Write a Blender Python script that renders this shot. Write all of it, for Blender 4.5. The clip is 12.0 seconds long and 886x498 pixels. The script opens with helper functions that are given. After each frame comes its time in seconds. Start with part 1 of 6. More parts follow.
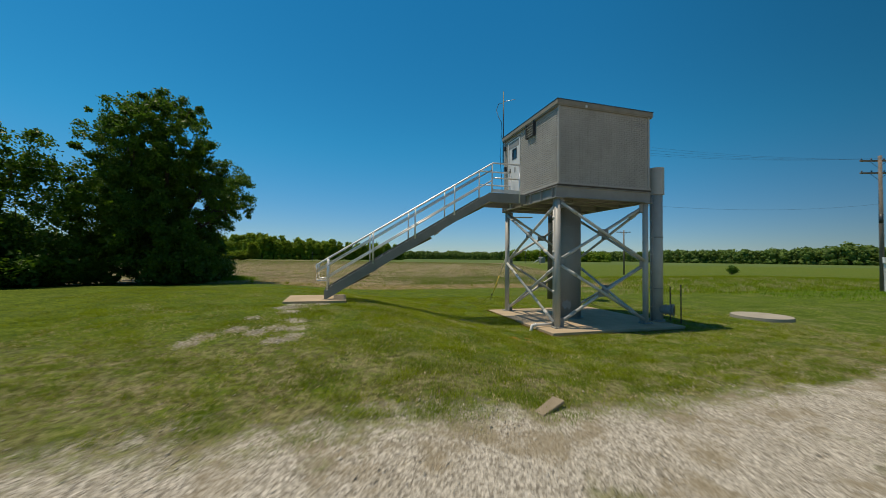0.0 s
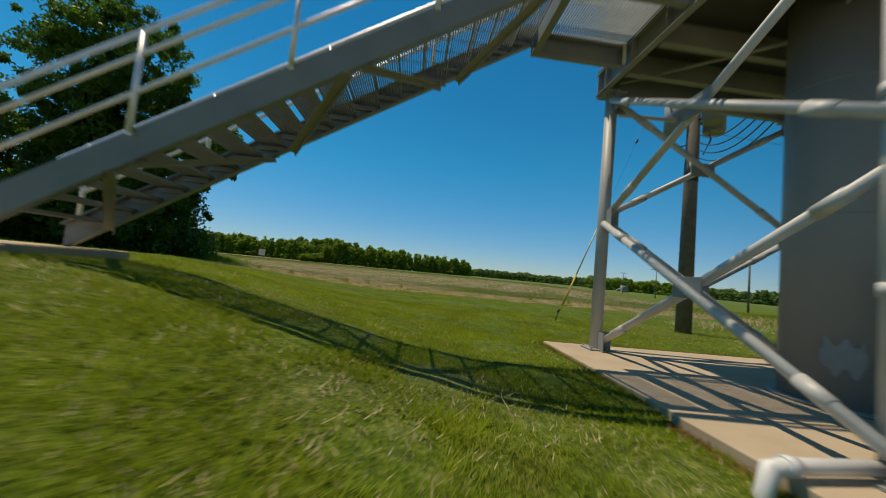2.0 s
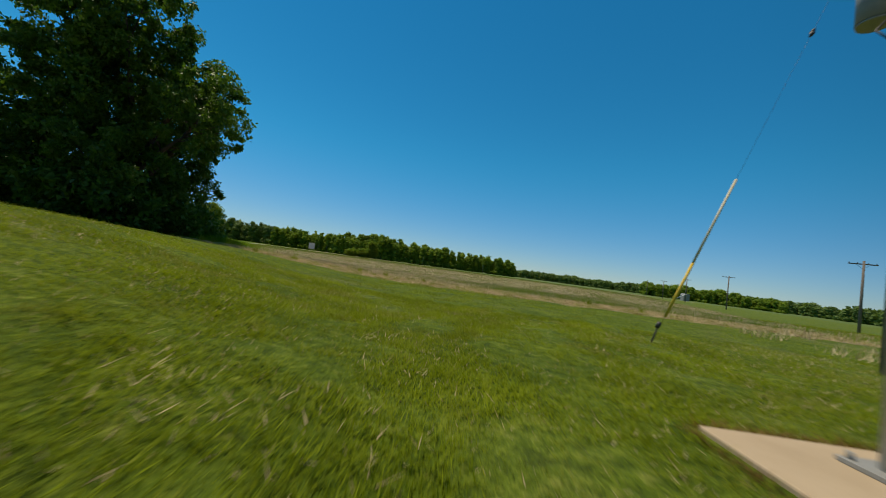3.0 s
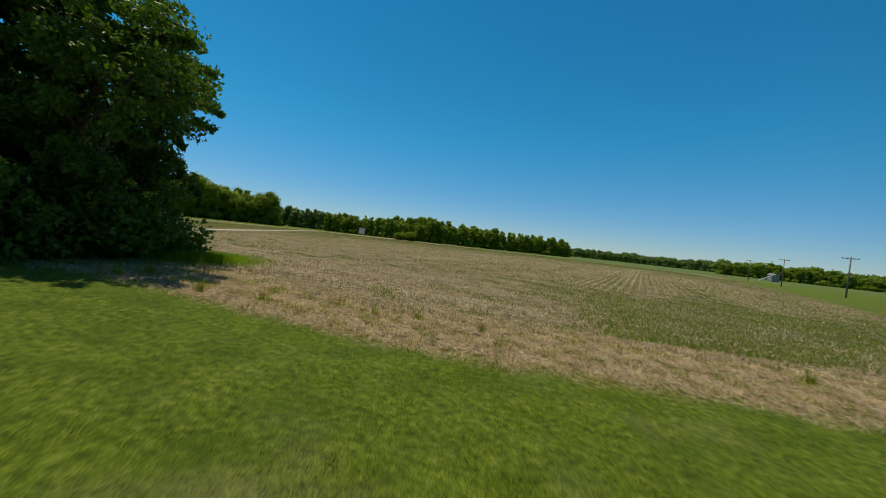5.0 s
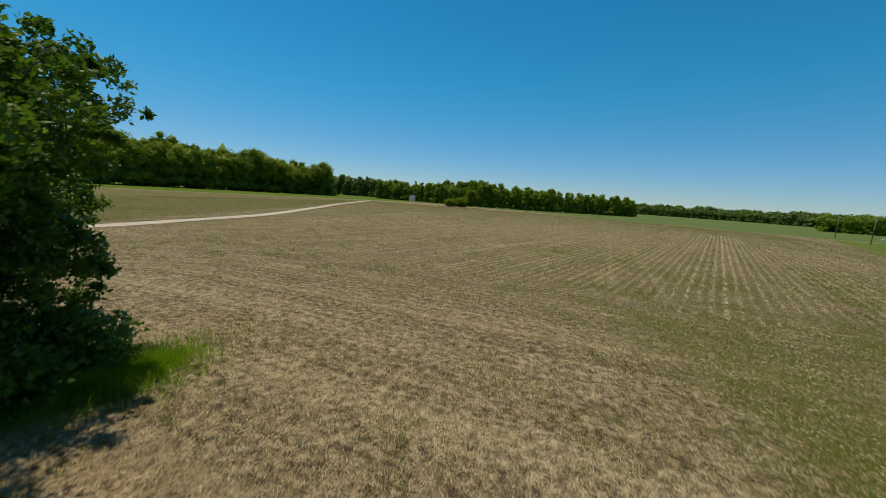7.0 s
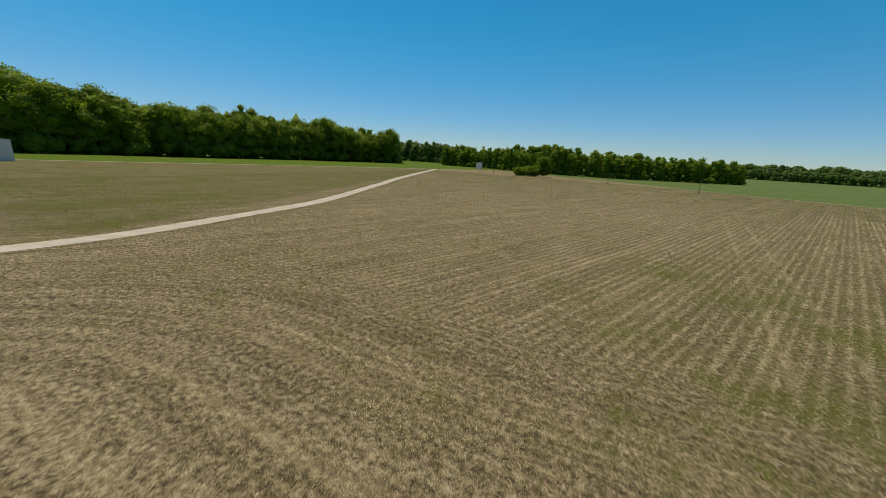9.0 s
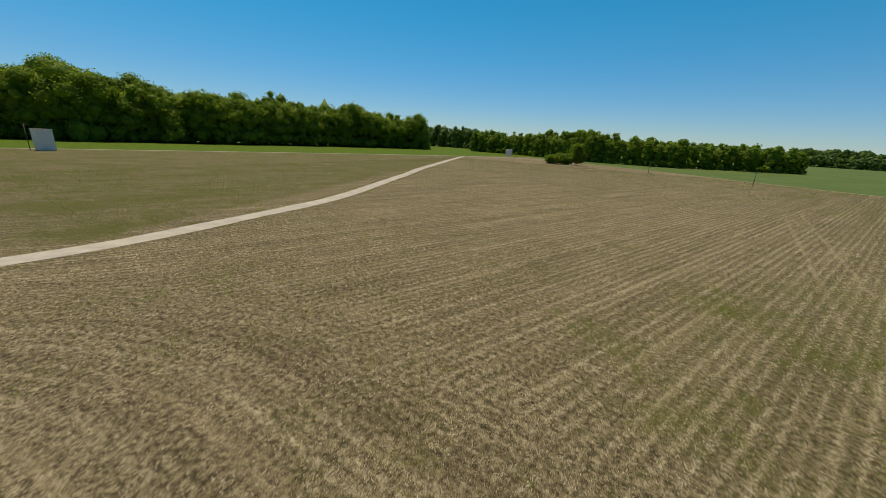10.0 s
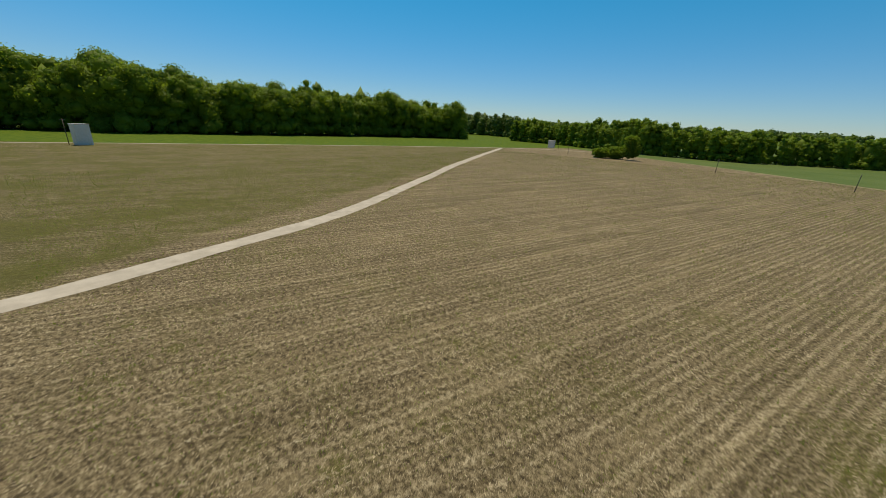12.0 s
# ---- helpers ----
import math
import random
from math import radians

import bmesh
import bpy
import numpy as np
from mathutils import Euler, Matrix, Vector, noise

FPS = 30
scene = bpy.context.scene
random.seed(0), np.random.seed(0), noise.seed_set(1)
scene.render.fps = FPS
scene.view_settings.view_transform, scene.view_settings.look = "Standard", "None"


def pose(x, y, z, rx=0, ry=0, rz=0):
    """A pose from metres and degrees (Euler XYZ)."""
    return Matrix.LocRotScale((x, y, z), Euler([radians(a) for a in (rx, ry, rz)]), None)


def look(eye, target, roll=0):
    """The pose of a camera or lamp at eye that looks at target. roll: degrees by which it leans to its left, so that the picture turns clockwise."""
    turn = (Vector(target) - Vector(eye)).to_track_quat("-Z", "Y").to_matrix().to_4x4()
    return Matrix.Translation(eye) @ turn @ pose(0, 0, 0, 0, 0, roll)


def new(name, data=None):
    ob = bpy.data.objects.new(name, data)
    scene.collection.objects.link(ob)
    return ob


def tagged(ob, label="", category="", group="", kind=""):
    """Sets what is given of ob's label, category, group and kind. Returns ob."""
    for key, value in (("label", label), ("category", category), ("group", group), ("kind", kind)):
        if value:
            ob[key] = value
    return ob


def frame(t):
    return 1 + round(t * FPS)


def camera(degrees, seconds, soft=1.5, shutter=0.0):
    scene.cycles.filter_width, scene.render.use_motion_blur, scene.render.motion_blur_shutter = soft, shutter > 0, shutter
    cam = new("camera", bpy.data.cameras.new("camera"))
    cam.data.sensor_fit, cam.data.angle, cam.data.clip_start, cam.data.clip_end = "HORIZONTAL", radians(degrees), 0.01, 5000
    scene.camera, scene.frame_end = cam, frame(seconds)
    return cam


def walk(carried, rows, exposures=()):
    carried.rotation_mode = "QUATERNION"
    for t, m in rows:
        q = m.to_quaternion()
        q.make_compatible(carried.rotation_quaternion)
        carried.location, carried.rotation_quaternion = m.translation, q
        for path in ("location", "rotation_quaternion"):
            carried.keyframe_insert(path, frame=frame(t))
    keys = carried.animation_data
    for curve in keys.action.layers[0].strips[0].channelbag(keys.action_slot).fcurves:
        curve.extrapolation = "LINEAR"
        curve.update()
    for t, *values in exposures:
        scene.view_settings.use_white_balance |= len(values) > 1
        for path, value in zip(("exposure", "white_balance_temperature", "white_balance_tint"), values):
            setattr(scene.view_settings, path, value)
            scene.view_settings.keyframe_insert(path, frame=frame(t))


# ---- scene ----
cam = camera(102.3, 12.0, soft=0.55, shutter=0.35)
PATH = [
    (0, (-6.494, -9.681, 2.123), (-5.941, -7.76, 2.173), 0.6),
    (0.5, (-5.335, -7.484, 2.004), (-4.849, -5.545, 2.078), 1.9),
    (1, (-4.342, -5.415, 1.73), (-3.951, -3.457, 1.83), 3.5),
    (1.5, (-3.487, -3.46, 1.376), (-3.204, -1.484, 1.495), 4.6),
    (2, (-2.792, -1.644, 0.948), (-2.633, 0.345, 1.078), 5.5),
    (2.5, (-2.178, 0.296, 0.668), (-2.148, 2.293, 0.779), 7.2),
    (3, (-2.019, 1.968, 0.685), (-2.106, 3.964, 0.782), 7.6),
    (4.8, (-2.796, 7.604, 1.809), (-3.117, 9.578, 1.793), 6.7),
    (5, (-2.939, 8.246, 2.037), (-3.282, 10.216, 1.992), 6.2),
    (5.5, (-3.349, 9.847, 2.672), (-3.738, 11.806, 2.565), 5.6),
    (6, (-3.746, 11.523, 3.454), (-4.192, 13.465, 3.28), 4.8),
    (6.5, (-4.098, 13.041, 4.229), (-4.616, 14.958, 3.996), 4.1),
    (7, (-4.399, 14.699, 5.184), (-5.002, 16.584, 4.897), 3.9),
    (7.5, (-4.69, 16.465, 6.383), (-5.372, 18.314, 6.041), 3.9),
    (7.7, (-4.78, 17.19, 6.874), (-5.501, 19.02, 6.512), 4.1),
    (9.3, (-8.42, 25.507, 9.315), (-9.371, 27.183, 8.777), 2.9),
    (9.5, (-8.682, 26.551, 9.63), (-9.658, 28.206, 9.074), 2.9),
    (10, (-9.44, 29.152, 10.603), (-10.471, 30.759, 10.007), 3.0),
    (10.5, (-10.379, 31.918, 11.434), (-11.456, 33.483, 10.81), 3.0),
    (11, (-11.575, 34.74, 12.212), (-12.689, 36.271, 11.565), 3.1),
    (11.5, (-12.852, 37.595, 12.937), (-14.0, 39.092, 12.274), 3.0),
    (12, (-14.318, 40.484, 13.485), (-15.498, 41.95, 12.81), 2.9),
]
TONE = (-0.36, 7800.0, 10.0)
SUN_POWER, SKY_POWER = 4.1, 0.108
SKY_AIR, SKY_DUST, SKY_OZONE = 1.0, 0.0, 3.0
SKY_TINT, SKY_HAZE, SKY_RISE = (0.43, 1.13, 1.38), (0.60, 0.84, 1.22), 0.32
SKY_GLARE, SKY_FAR = (1.15, 0.86, 0.62), 0.34
# wheel marks: a point, the normal, where they end; bare clay spots: place and size; the headland rows: centre of their bend, reach
WHEELS = ((3.33, 74.9, 0.994, -0.111, 128.0), (8.65, 95.5, 0.9946, -0.104, 134.0))
CLAY = ((-2.0, -1.0, 0.2), (-1.2, -0.62, 0.13), (-1.55, -0.95, 0.12), (-1.75, -1.35, 0.1), (-0.9, -1.0, 0.1))
# gravel showing through the lawn: place and size
GRIT = ((-7.0, 1.25, 0.3), (-7.55, 1.2, 0.4), (-7.8, 0.75, 0.38), (-7.6, 0.1, 0.16), (-7.43, -0.95, 0.26), (-7.35, -1.55, 0.25), (-7.38, -2.15, 0.24), (-7.65, -2.3, 0.22), (-8.4, -0.55, 0.16), (-8.5, -1.5, 0.24), (-8.95, -1.9, 0.24), (-9.1, -2.3, 0.22), (-8.1, -1.75, 0.22), (-7.75, 0.0, 0.24), (-7.75, -1.5, 0.24))
TURN = (-22.5, 16.3, 25.0)
walk(cam, [(t, look(eye, target, roll)) for t, eye, target, roll in PATH], [(0.0, *TONE), (12.0, *TONE)])

# ---- light ----
# towards the sun: high, a little behind the cabin's door side
SUN = Vector((-0.31, 0.145, 1.0)).normalized()
world = bpy.data.worlds.new("sky")
scene.world = world
world.use_nodes = True
wn = world.node_tree.nodes
wn.clear()
sky = wn.new("ShaderNodeTexSky")
sky.sky_type = "NISHITA"
sky.sun_disc = False
sky.sun_elevation = math.asin(SUN.z)
sky.sun_rotation = math.atan2(SUN.x, SUN.y)
sky.air_density, sky.dust_density, sky.ozone_density = SKY_AIR, SKY_DUST, SKY_OZONE
wb = wn.new("ShaderNodeBackground")
wb.inputs["Strength"].default_value = SKY_POWER
wo = wn.new("ShaderNodeOutputWorld")
deep = wn.new("ShaderNodeMix")
deep.data_type, deep.blend_type = "RGBA", "MULTIPLY"
deep.inputs[0].default_value = 1.0
# the tint fades out in the haze near the horizon
wc = wn.new("ShaderNodeTexCoord")
wz = wn.new("ShaderNodeSeparateXYZ")
wr = wn.new("ShaderNodeValToRGB")
wr.color_ramp.interpolation = "EASE"
wr.color_ramp.elements[0].position, wr.color_ramp.elements[0].color = 0.0, (*SKY_HAZE, 1)
wr.color_ramp.elements[1].position, wr.color_ramp.elements[1].color = SKY_RISE, (*SKY_TINT, 1)
# whiter high up round the sun, unseen, to take blue out of shade
for at, tint in ((0.66, SKY_TINT), (0.86, SKY_GLARE)):
    e = wr.color_ramp.elements.new(at)
    e.color = (*tint, 1)
world.node_tree.links.new(wc.outputs["Generated"], wz.inputs[0])
world.node_tree.links.new(wz.outputs[2], wr.inputs[0])
world.node_tree.links.new(wr.outputs[0], deep.inputs[7])
# deeper away from the sun; unseen south dimmed too, to darken the south wall
wd = wn.new("ShaderNodeMapRange")
wd.interpolation_type = "SMOOTHSTEP"
for key, value in (("From Min", -0.1), ("From Max", 0.95), ("To Min", 1.0), ("To Max", SKY_FAR)):
    wd.inputs[key].default_value = value
away = wn.new("ShaderNodeVectorMath")
away.operation = "DOT_PRODUCT"
away.inputs[1].default_value = (0.8, -0.6, 0.0)
world.node_tree.links.new(wc.outputs["Generated"], away.inputs[0])
world.node_tree.links.new(away.outputs["Value"], wd.inputs["Value"])
side = wn.new("ShaderNodeVectorMath")
side.operation = "SCALE"
rich = wn.new("ShaderNodeHueSaturation")
rich.inputs["Saturation"].default_value = 1.1
world.node_tree.links.new(sky.outputs[0], deep.inputs[6])
world.node_tree.links.new(deep.outputs[2], side.inputs[0])
world.node_tree.links.new(wd.outputs[0], side.inputs["Scale"])
world.node_tree.links.new(side.outputs[0], rich.inputs["Color"])
world.node_tree.links.new(rich.outputs[0], wb.inputs[0])
world.node_tree.links.new(wb.outputs[0], wo.inputs[0])

sun_data = bpy.data.lights.new("sun", "SUN")
sun_data.energy, sun_data.angle, sun_data.color = SUN_POWER, radians(0.53), (1.0, 0.93, 0.82)
sun = new("sun", sun_data)
sun.matrix_world = look(SUN * 60, (0, 0, 0))


# ---- the lie of the land ----
def ease(a, b, x):
    t = np.clip((np.asarray(x, float) - a) / (b - a), 0, 1)
    return t * t * (3 - 2 * t)


def land(x, y):
    """The ground's height: a low bank under the stair's foot, the field a little lower."""
    x, y = np.asarray(x, float), np.asarray(y, float)
    base = -0.08 - 0.5 * ease(14, 45, y)
    tall = 0.83 * ease(-9, 1, y) * (1 - 0.4 * ease(4, 17, y)) * (1 - ease(17, 42, y))
    yy = np.clip(y, 0, 40)
    x0, x1 = -0.9 - 0.18 * yy, -6.3 - 0.5 * np.clip(yy - 2, 0, 40)
    # a shallow dip along the slab
    dip = 0.01 * ease(-4.0, -1.0, y) * (1 - ease(0.6, 2.2, y)) * ease(-3.2, -1.0, x) * (1 - ease(5.0, 8.0, x))
    # turf that has grown up level with the slab's far bay
    swell = 0.05 * ease(0.9, 1.8, y) * (1 - ease(6.0, 9.0, y)) * ease(-3.0, -1.2, x) * (1 - ease(5.0, 7.0, x))
    return base - dip + swell + tall * ease(0, 1, (x - x0) / (x1 - x0))


# ---- node helpers ----
class Nodes:
    def __init__(self, name):
        self.mat = bpy.data.materials.new(name)
        self.mat.use_nodes = True
        self.tree = self.mat.node_tree
        self.tree.nodes.clear()
        self.out = self.tree.nodes.new("ShaderNodeOutputMaterial")
        self.bsdf = self.tree.nodes.new("ShaderNodeBsdfPrincipled")
        self.tree.links.new(self.bsdf.outputs[0], self.out.inputs[0])

    def put(self, socket, value):
        if isinstance(value, bpy.types.NodeSocket):
            self.tree.links.new(value, socket)
        elif isinstance(value, tuple) and len(value) == 3 and socket.type == "RGBA":
            socket.default_value = (*value, 1)
        else:
            socket.default_value = value

    def math(self, op, a, b=0.0, c=0.0):
        n = self.tree.nodes.new("ShaderNodeMath")
        n.operation = op
        for s, v in zip(n.inputs, (a, b, c)):
            self.put(s, v)
        return n.outputs[0]

    def step(self, a, b, x):
        n = self.tree.nodes.new("ShaderNodeMapRange")
        n.interpolation_type = "SMOOTHSTEP"
        flip = a > b
        self.put(n.inputs["Value"], x)
        n.inputs["From Min"].default_value, n.inputs["From Max"].default_value = (b, a) if flip else (a, b)
        n.inputs["To Min"].default_value, n.inputs["To Max"].default_value = (1, 0) if flip else (0, 1)
        return n.outputs[0]

    def place(self):
        return self.tree.nodes.new("ShaderNodeNewGeometry").outputs["Position"]

    def local(self):
        return self.tree.nodes.new("ShaderNodeTexCoord").outputs["Object"]

    def island(self):
        return self.tree.nodes.new("ShaderNodeNewGeometry").outputs["Random Per Island"]

    def chance(self):
        return self.tree.nodes.new("ShaderNodeObjectInfo").outputs["Random"]

    def parts(self, v):
        n = self.tree.nodes.new("ShaderNodeSeparateXYZ")
        self.put(n.inputs[0], v)
        return n.outputs

    def join(self, x, y, z=0.0):
        n = self.tree.nodes.new("ShaderNodeCombineXYZ")
        for s, v in zip(n.inputs, (x, y, z)):
            self.put(s, v)
        return n.outputs[0]

    def stretch(self, v, scale):
        n = self.tree.nodes.new("ShaderNodeVectorMath")
        n.operation = "MULTIPLY"
        self.put(n.inputs[0], v)
        n.inputs[1].default_value = scale
        return n.outputs[0]

    def noise(self, v, scale, detail=3.0, rough=0.55):
        n = self.tree.nodes.new("ShaderNodeTexNoise")
        self.put(n.inputs["Vector"], v)
        n.inputs["Scale"].default_value, n.inputs["Detail"].default_value = scale, detail
        n.inputs["Roughness"].default_value = rough
        return n.outputs[0]

    def cells(self, v, scale, feature="F1"):
        n = self.tree.nodes.new("ShaderNodeTexVoronoi")
        n.feature = feature
        self.put(n.inputs["Vector"], v)
        n.inputs["Scale"].default_value = scale
        return n.outputs

    def ramp(self, x, *stops):
        n = self.tree.nodes.new("ShaderNodeValToRGB")
        els = n.color_ramp.elements
        while len(els) < len(stops):
            els.new(0.5)
        for e, (p, c) in zip(els, stops):
            e.position, e.color = p, (*c, 1)
        self.put(n.inputs[0], x)
        return n.outputs[0]

    def mix(self, f, a, b, mode="MIX"):
        n = self.tree.nodes.new("ShaderNodeMix")
        n.data_type, n.blend_type = "RGBA", mode
        self.put(n.inputs[0], f)
        self.put(n.inputs[6], a)
        self.put(n.inputs[7], b)
        return n.outputs[2]

    def bump(self, height, strength=0.5, distance=0.02):
        n = self.tree.nodes.new("ShaderNodeBump")
        n.inputs["Strength"].default_value, n.inputs["Distance"].default_value = strength, distance
        self.put(n.inputs["Height"], height)
        self.tree.links.new(n.outputs[0], self.bsdf.inputs["Normal"])

    def done(self, colour, rough=0.7, metal=0.0, spec=0.5):
        self.put(self.bsdf.inputs["Base Color"], colour)
        self.put(self.bsdf.inputs["Roughness"], rough)
        self.put(self.bsdf.inputs["Metallic"], metal)
        self.put(self.bsdf.inputs["Specular IOR Level"], spec)
        return self.mat


def plain(name, low, high, scale=6.0, rough=0.6, metal=0.0, bump=0.2, fine=60.0, spec=0.5):
    """A surface that varies between two colours, with a fine grain."""
    n = Nodes(name)
    p = n.local()
    a = n.noise(p, scale, 4)
    b = n.noise(p, fine, 3)
    c = n.ramp(n.math("ADD", n.math("MULTIPLY", a, 0.7), n.math("MULTIPLY", b, 0.3)), (0.3, low), (0.7, high))
    n.bump(b, bump, 0.004)
    return n.done(c, n.math("ADD", rough - 0.08, n.math("MULTIPLY", a, 0.16)), metal, spec)


def brick_paint():
    n = Nodes("painted_brick")
    p = n.place()
    a = n.noise(p, 1.3, 4)
    b = n.noise(p, 70, 3)
    c = n.ramp(n.math("ADD", n.math("MULTIPLY", a, 0.9), n.math("MULTIPLY", n.chance(), 0.1)),
               (0.3, (0.35, 0.345, 0.322)), (0.7, (0.44, 0.435, 0.405)))
    streak = n.noise(n.stretch(p, (3.0, 3.0, 0.25)), 2.5, 4)
    c = n.mix(n.math("MULTIPLY", n.step(0.52, 0.72, streak), 0.2), c, (0.24, 0.235, 0.21))
    n.bump(b, 0.35, 0.004)
    return n.done(c, 0.9, 0.0, 0.15)


def leaf(name, dark, light, clear=0.35, gloss=0.3, patch=0.45, dry=None, rough=0.6):
    n = Nodes(name)
    c = n.mix(n.island(), dark, light)
    big = n.noise(n.place(), patch, 2)
    c = n.mix(n.step(0.35, 0.7, big), c, light)
    if dry:
        c = n.mix(n.math("MULTIPLY", n.step(0.5, 0.68, n.noise(n.place(), 1.1, 4, 0.6)), 0.5), c, n.mix(n.island(), (dry[0] * 0.5, dry[1] * 0.5, dry[2] * 0.5), dry))
    n.done(c, rough, 0.0, gloss)
    t = n.tree.nodes.new("ShaderNodeBsdfTranslucent")
    n.put(t.inputs[0], n.mix(0.5, c, (light[0] * 1.6, light[1] * 1.5, light[2] * 0.7)))
    m = n.tree.nodes.new("ShaderNodeMixShader")
    m.inputs[0].default_value = clear
    n.tree.links.new(n.bsdf.outputs[0], m.inputs[1])
    n.tree.links.new(t.outputs[0], m.inputs[2])
    n.tree.links.new(m.outputs[0], n.out.inputs[0])
    return n.mat


def ground_material():
    """Gravel yard, lawn, mown straw strip, stubble rows, meadow and crop, by place."""
    n = Nodes("ground")
    p = n.place()
    x, y, _ = n.parts(p)
    flat = n.join(x, y, 0.0)
    n1 = n.noise(flat, 0.35, 4)
    n2 = n.noise(flat, 1.7, 4)
    n3 = n.noise(flat, 9.0, 4, 0.65)
    n4 = n.noise(flat, 45.0, 3, 0.65)
    n5 = n.noise(flat, 0.045, 4)
    wob = n.math("ADD", n.math("MULTIPLY", n.math("SUBTRACT", n2, 0.5), 2.4), n.math("MULTIPLY", n.math("SUBTRACT", n3, 0.5), 0.9))
    yw = n.math("ADD", y, wob)
    # lawn
    turf = n.ramp(n.math("ADD", n.math("MULTIPLY", n2, 0.15), n.math("ADD", n.math("MULTIPLY", n3, 0.45), n.math("MULTIPLY", n4, 0.4))),
                  (0.38, (0.036, 0.064, 0.004)), (0.5, (0.096, 0.158, 0.0075)), (0.62, (0.23, 0.295, 0.034)))
    tuft = n.noise(flat, 4.5, 6, 0.72)
    turf = n.mix(n.math("MULTIPLY", n.step(0.47, 0.36, tuft), 0.4), turf, (0.03, 0.055, 0.004))
    turf = n.mix(n.math("MULTIPLY", n.step(0.55, 0.66, tuft), 0.4), turf, (0.23, 0.25, 0.06))
    turf = n.mix(n.math("MULTIPLY", n.step(0.55, 0.35, n.noise(flat, 0.9, 4)), 0.45), turf, (0.05, 0.095, 0.004))
    thatch = n.ramp(n4, (0.36, (0.13, 0.12, 0.05)), (0.64, (0.46, 0.41, 0.24)))
    worn = n.math("MULTIPLY", n.step(0.5, 0.62, n.math("ADD", n.math("MULTIPLY", n2, 0.6), n.math("MULTIPLY", tuft, 0.4))), n.step(5.0, -4.5, n.math("ADD", yw, n.math("MULTIPLY", n.step(-4.5, -7.5, x), 3.5))))
    turf = n.mix(n.math("MULTIPLY", worn, 0.65), turf, thatch)
    turf = n.mix(n.math("MULTIPLY", n.step(0.5, 0.72, n1), n.math("SUBTRACT", 0.3, n.math("MULTIPLY", n.step(-5.0, -8.0, x), 0.2))), turf, thatch)
    lead = n.math("SUBTRACT", yw, n.math("MULTIPLY", n.step(-3.5, -8.0, x), 1.3))
    verge = n.math("MULTIPLY", n.step(-2.6, -4.6, lead), n.step(0.66, 0.46, n.noise(flat, 1.3, 5, 0.7)))
    turf = n.mix(n.math("MULTIPLY", n.math("MULTIPLY", verge, 0.72), n.step(0.60, 0.46, tuft)), turf, n.mix(n.step(0.4, 0.6, n3), (0.145, 0.125, 0.062), (0.42, 0.37, 0.23)))
    turf = n.mix(n.math("MULTIPLY", n.math("MULTIPLY", n.step(-2.0, -4.0, lead), n.step(0.46, 0.36, n.noise(flat, 2.6, 6, 0.75))), 0.6), turf, (0.055, 0.06, 0.012))
    for px, py, size in CLAY:
        d = n.math("ADD", n.math("POWER", n.math("SUBTRACT", x, px), 2.0), n.math("POWER", n.math("SUBTRACT", y, py), 2.0))
        spot = n.step(size * size, size * size * 0.2, n.math("ADD", d, n.math("MULTIPLY", n.math("SUBTRACT", n3, 0.5), size * size * 3)))
        turf = n.mix(n.math("MULTIPLY", spot, 0.85), turf, (0.36, 0.15, 0.045))
    # gravel
    stone = n.cells(flat, 42.0)
    grit = n.ramp(n.parts(stone[1])[0], (0.0, (0.22, 0.20, 0.165)), (0.5, (0.50, 0.465, 0.395)), (1.0, (0.82, 0.78, 0.70)))
    grit = n.mix(n.math("MULTIPLY", n.step(0.48, 0.64, n.noise(flat, 1.1, 5, 0.7)), 0.75), grit, n.mix(n3, (0.22, 0.18, 0.11), (0.42, 0.36, 0.25)))
    yard = n.step(-4.9, -5.9, yw)
    yard = n.math("MULTIPLY", yard, n.step(0.74, 0.58, n.noise(flat, 0.8, 5)))
    spill = 0.0
    for px, py, size in GRIT:
        d = n.math("ADD", n.math("POWER", n.math("SUBTRACT", x, px), 2.0), n.math("POWER", n.math("SUBTRACT", y, py), 2.0))
        spill = n.math("MAXIMUM", spill, n.step(size * size * 1.3, size * size * 0.2, n.math("ADD", d, n.math("MULTIPLY", n.math("SUBTRACT", n3, 0.5), size * size * 4))))
    spill = n.math("MULTIPLY", spill, 0.8)
    col = n.mix(n.math("MAXIMUM", yard, spill), turf, grit)
    # straw strip at the field's edge
    straw = n.ramp(n.math("ADD", n.math("MULTIPLY", n3, 0.5), n.math("MULTIPLY", n4, 0.5)),
                   (0.41, (0.08, 0.058, 0.032)), (0.5, (0.29, 0.22, 0.125)), (0.59, (0.56, 0.455, 0.29)))
    straw = n.mix(n.math("MULTIPLY", n.step(0.55, 0.7, n2), 0.45), straw, (0.10, 0.12, 0.025))
    straw = n.mix(n.math("MULTIPLY", n.step(0.52, 0.62, n.noise(flat, 3.2, 5, 0.7)), 0.85), straw, (0.06, 0.042, 0.018))
    yl = n.math("ADD", y, n.math("MULTIPLY", wob, 0.45))
    col = n.mix(n.step(14.3, 15.2, yl), col, straw)
    # stubble rows, 0.76 m apart; round the headland they follow the field's edge
    u = n.math("ADD", n.math("MULTIPLY", x, 0.9427), n.math("MULTIPLY", y, -0.3335))
    v = n.math("ADD", n.math("MULTIPLY", x, 0.3335), n.math("MULTIPLY", y, 0.9427))
    tx, ty = n.math("MINIMUM", n.math("SUBTRACT", x, TURN[0]), 0.0), n.math("SUBTRACT", y, TURN[1])
    rim = n.math("SQRT", n.math("ADD", n.math("MULTIPLY", tx, tx), n.math("MULTIPLY", ty, ty)))
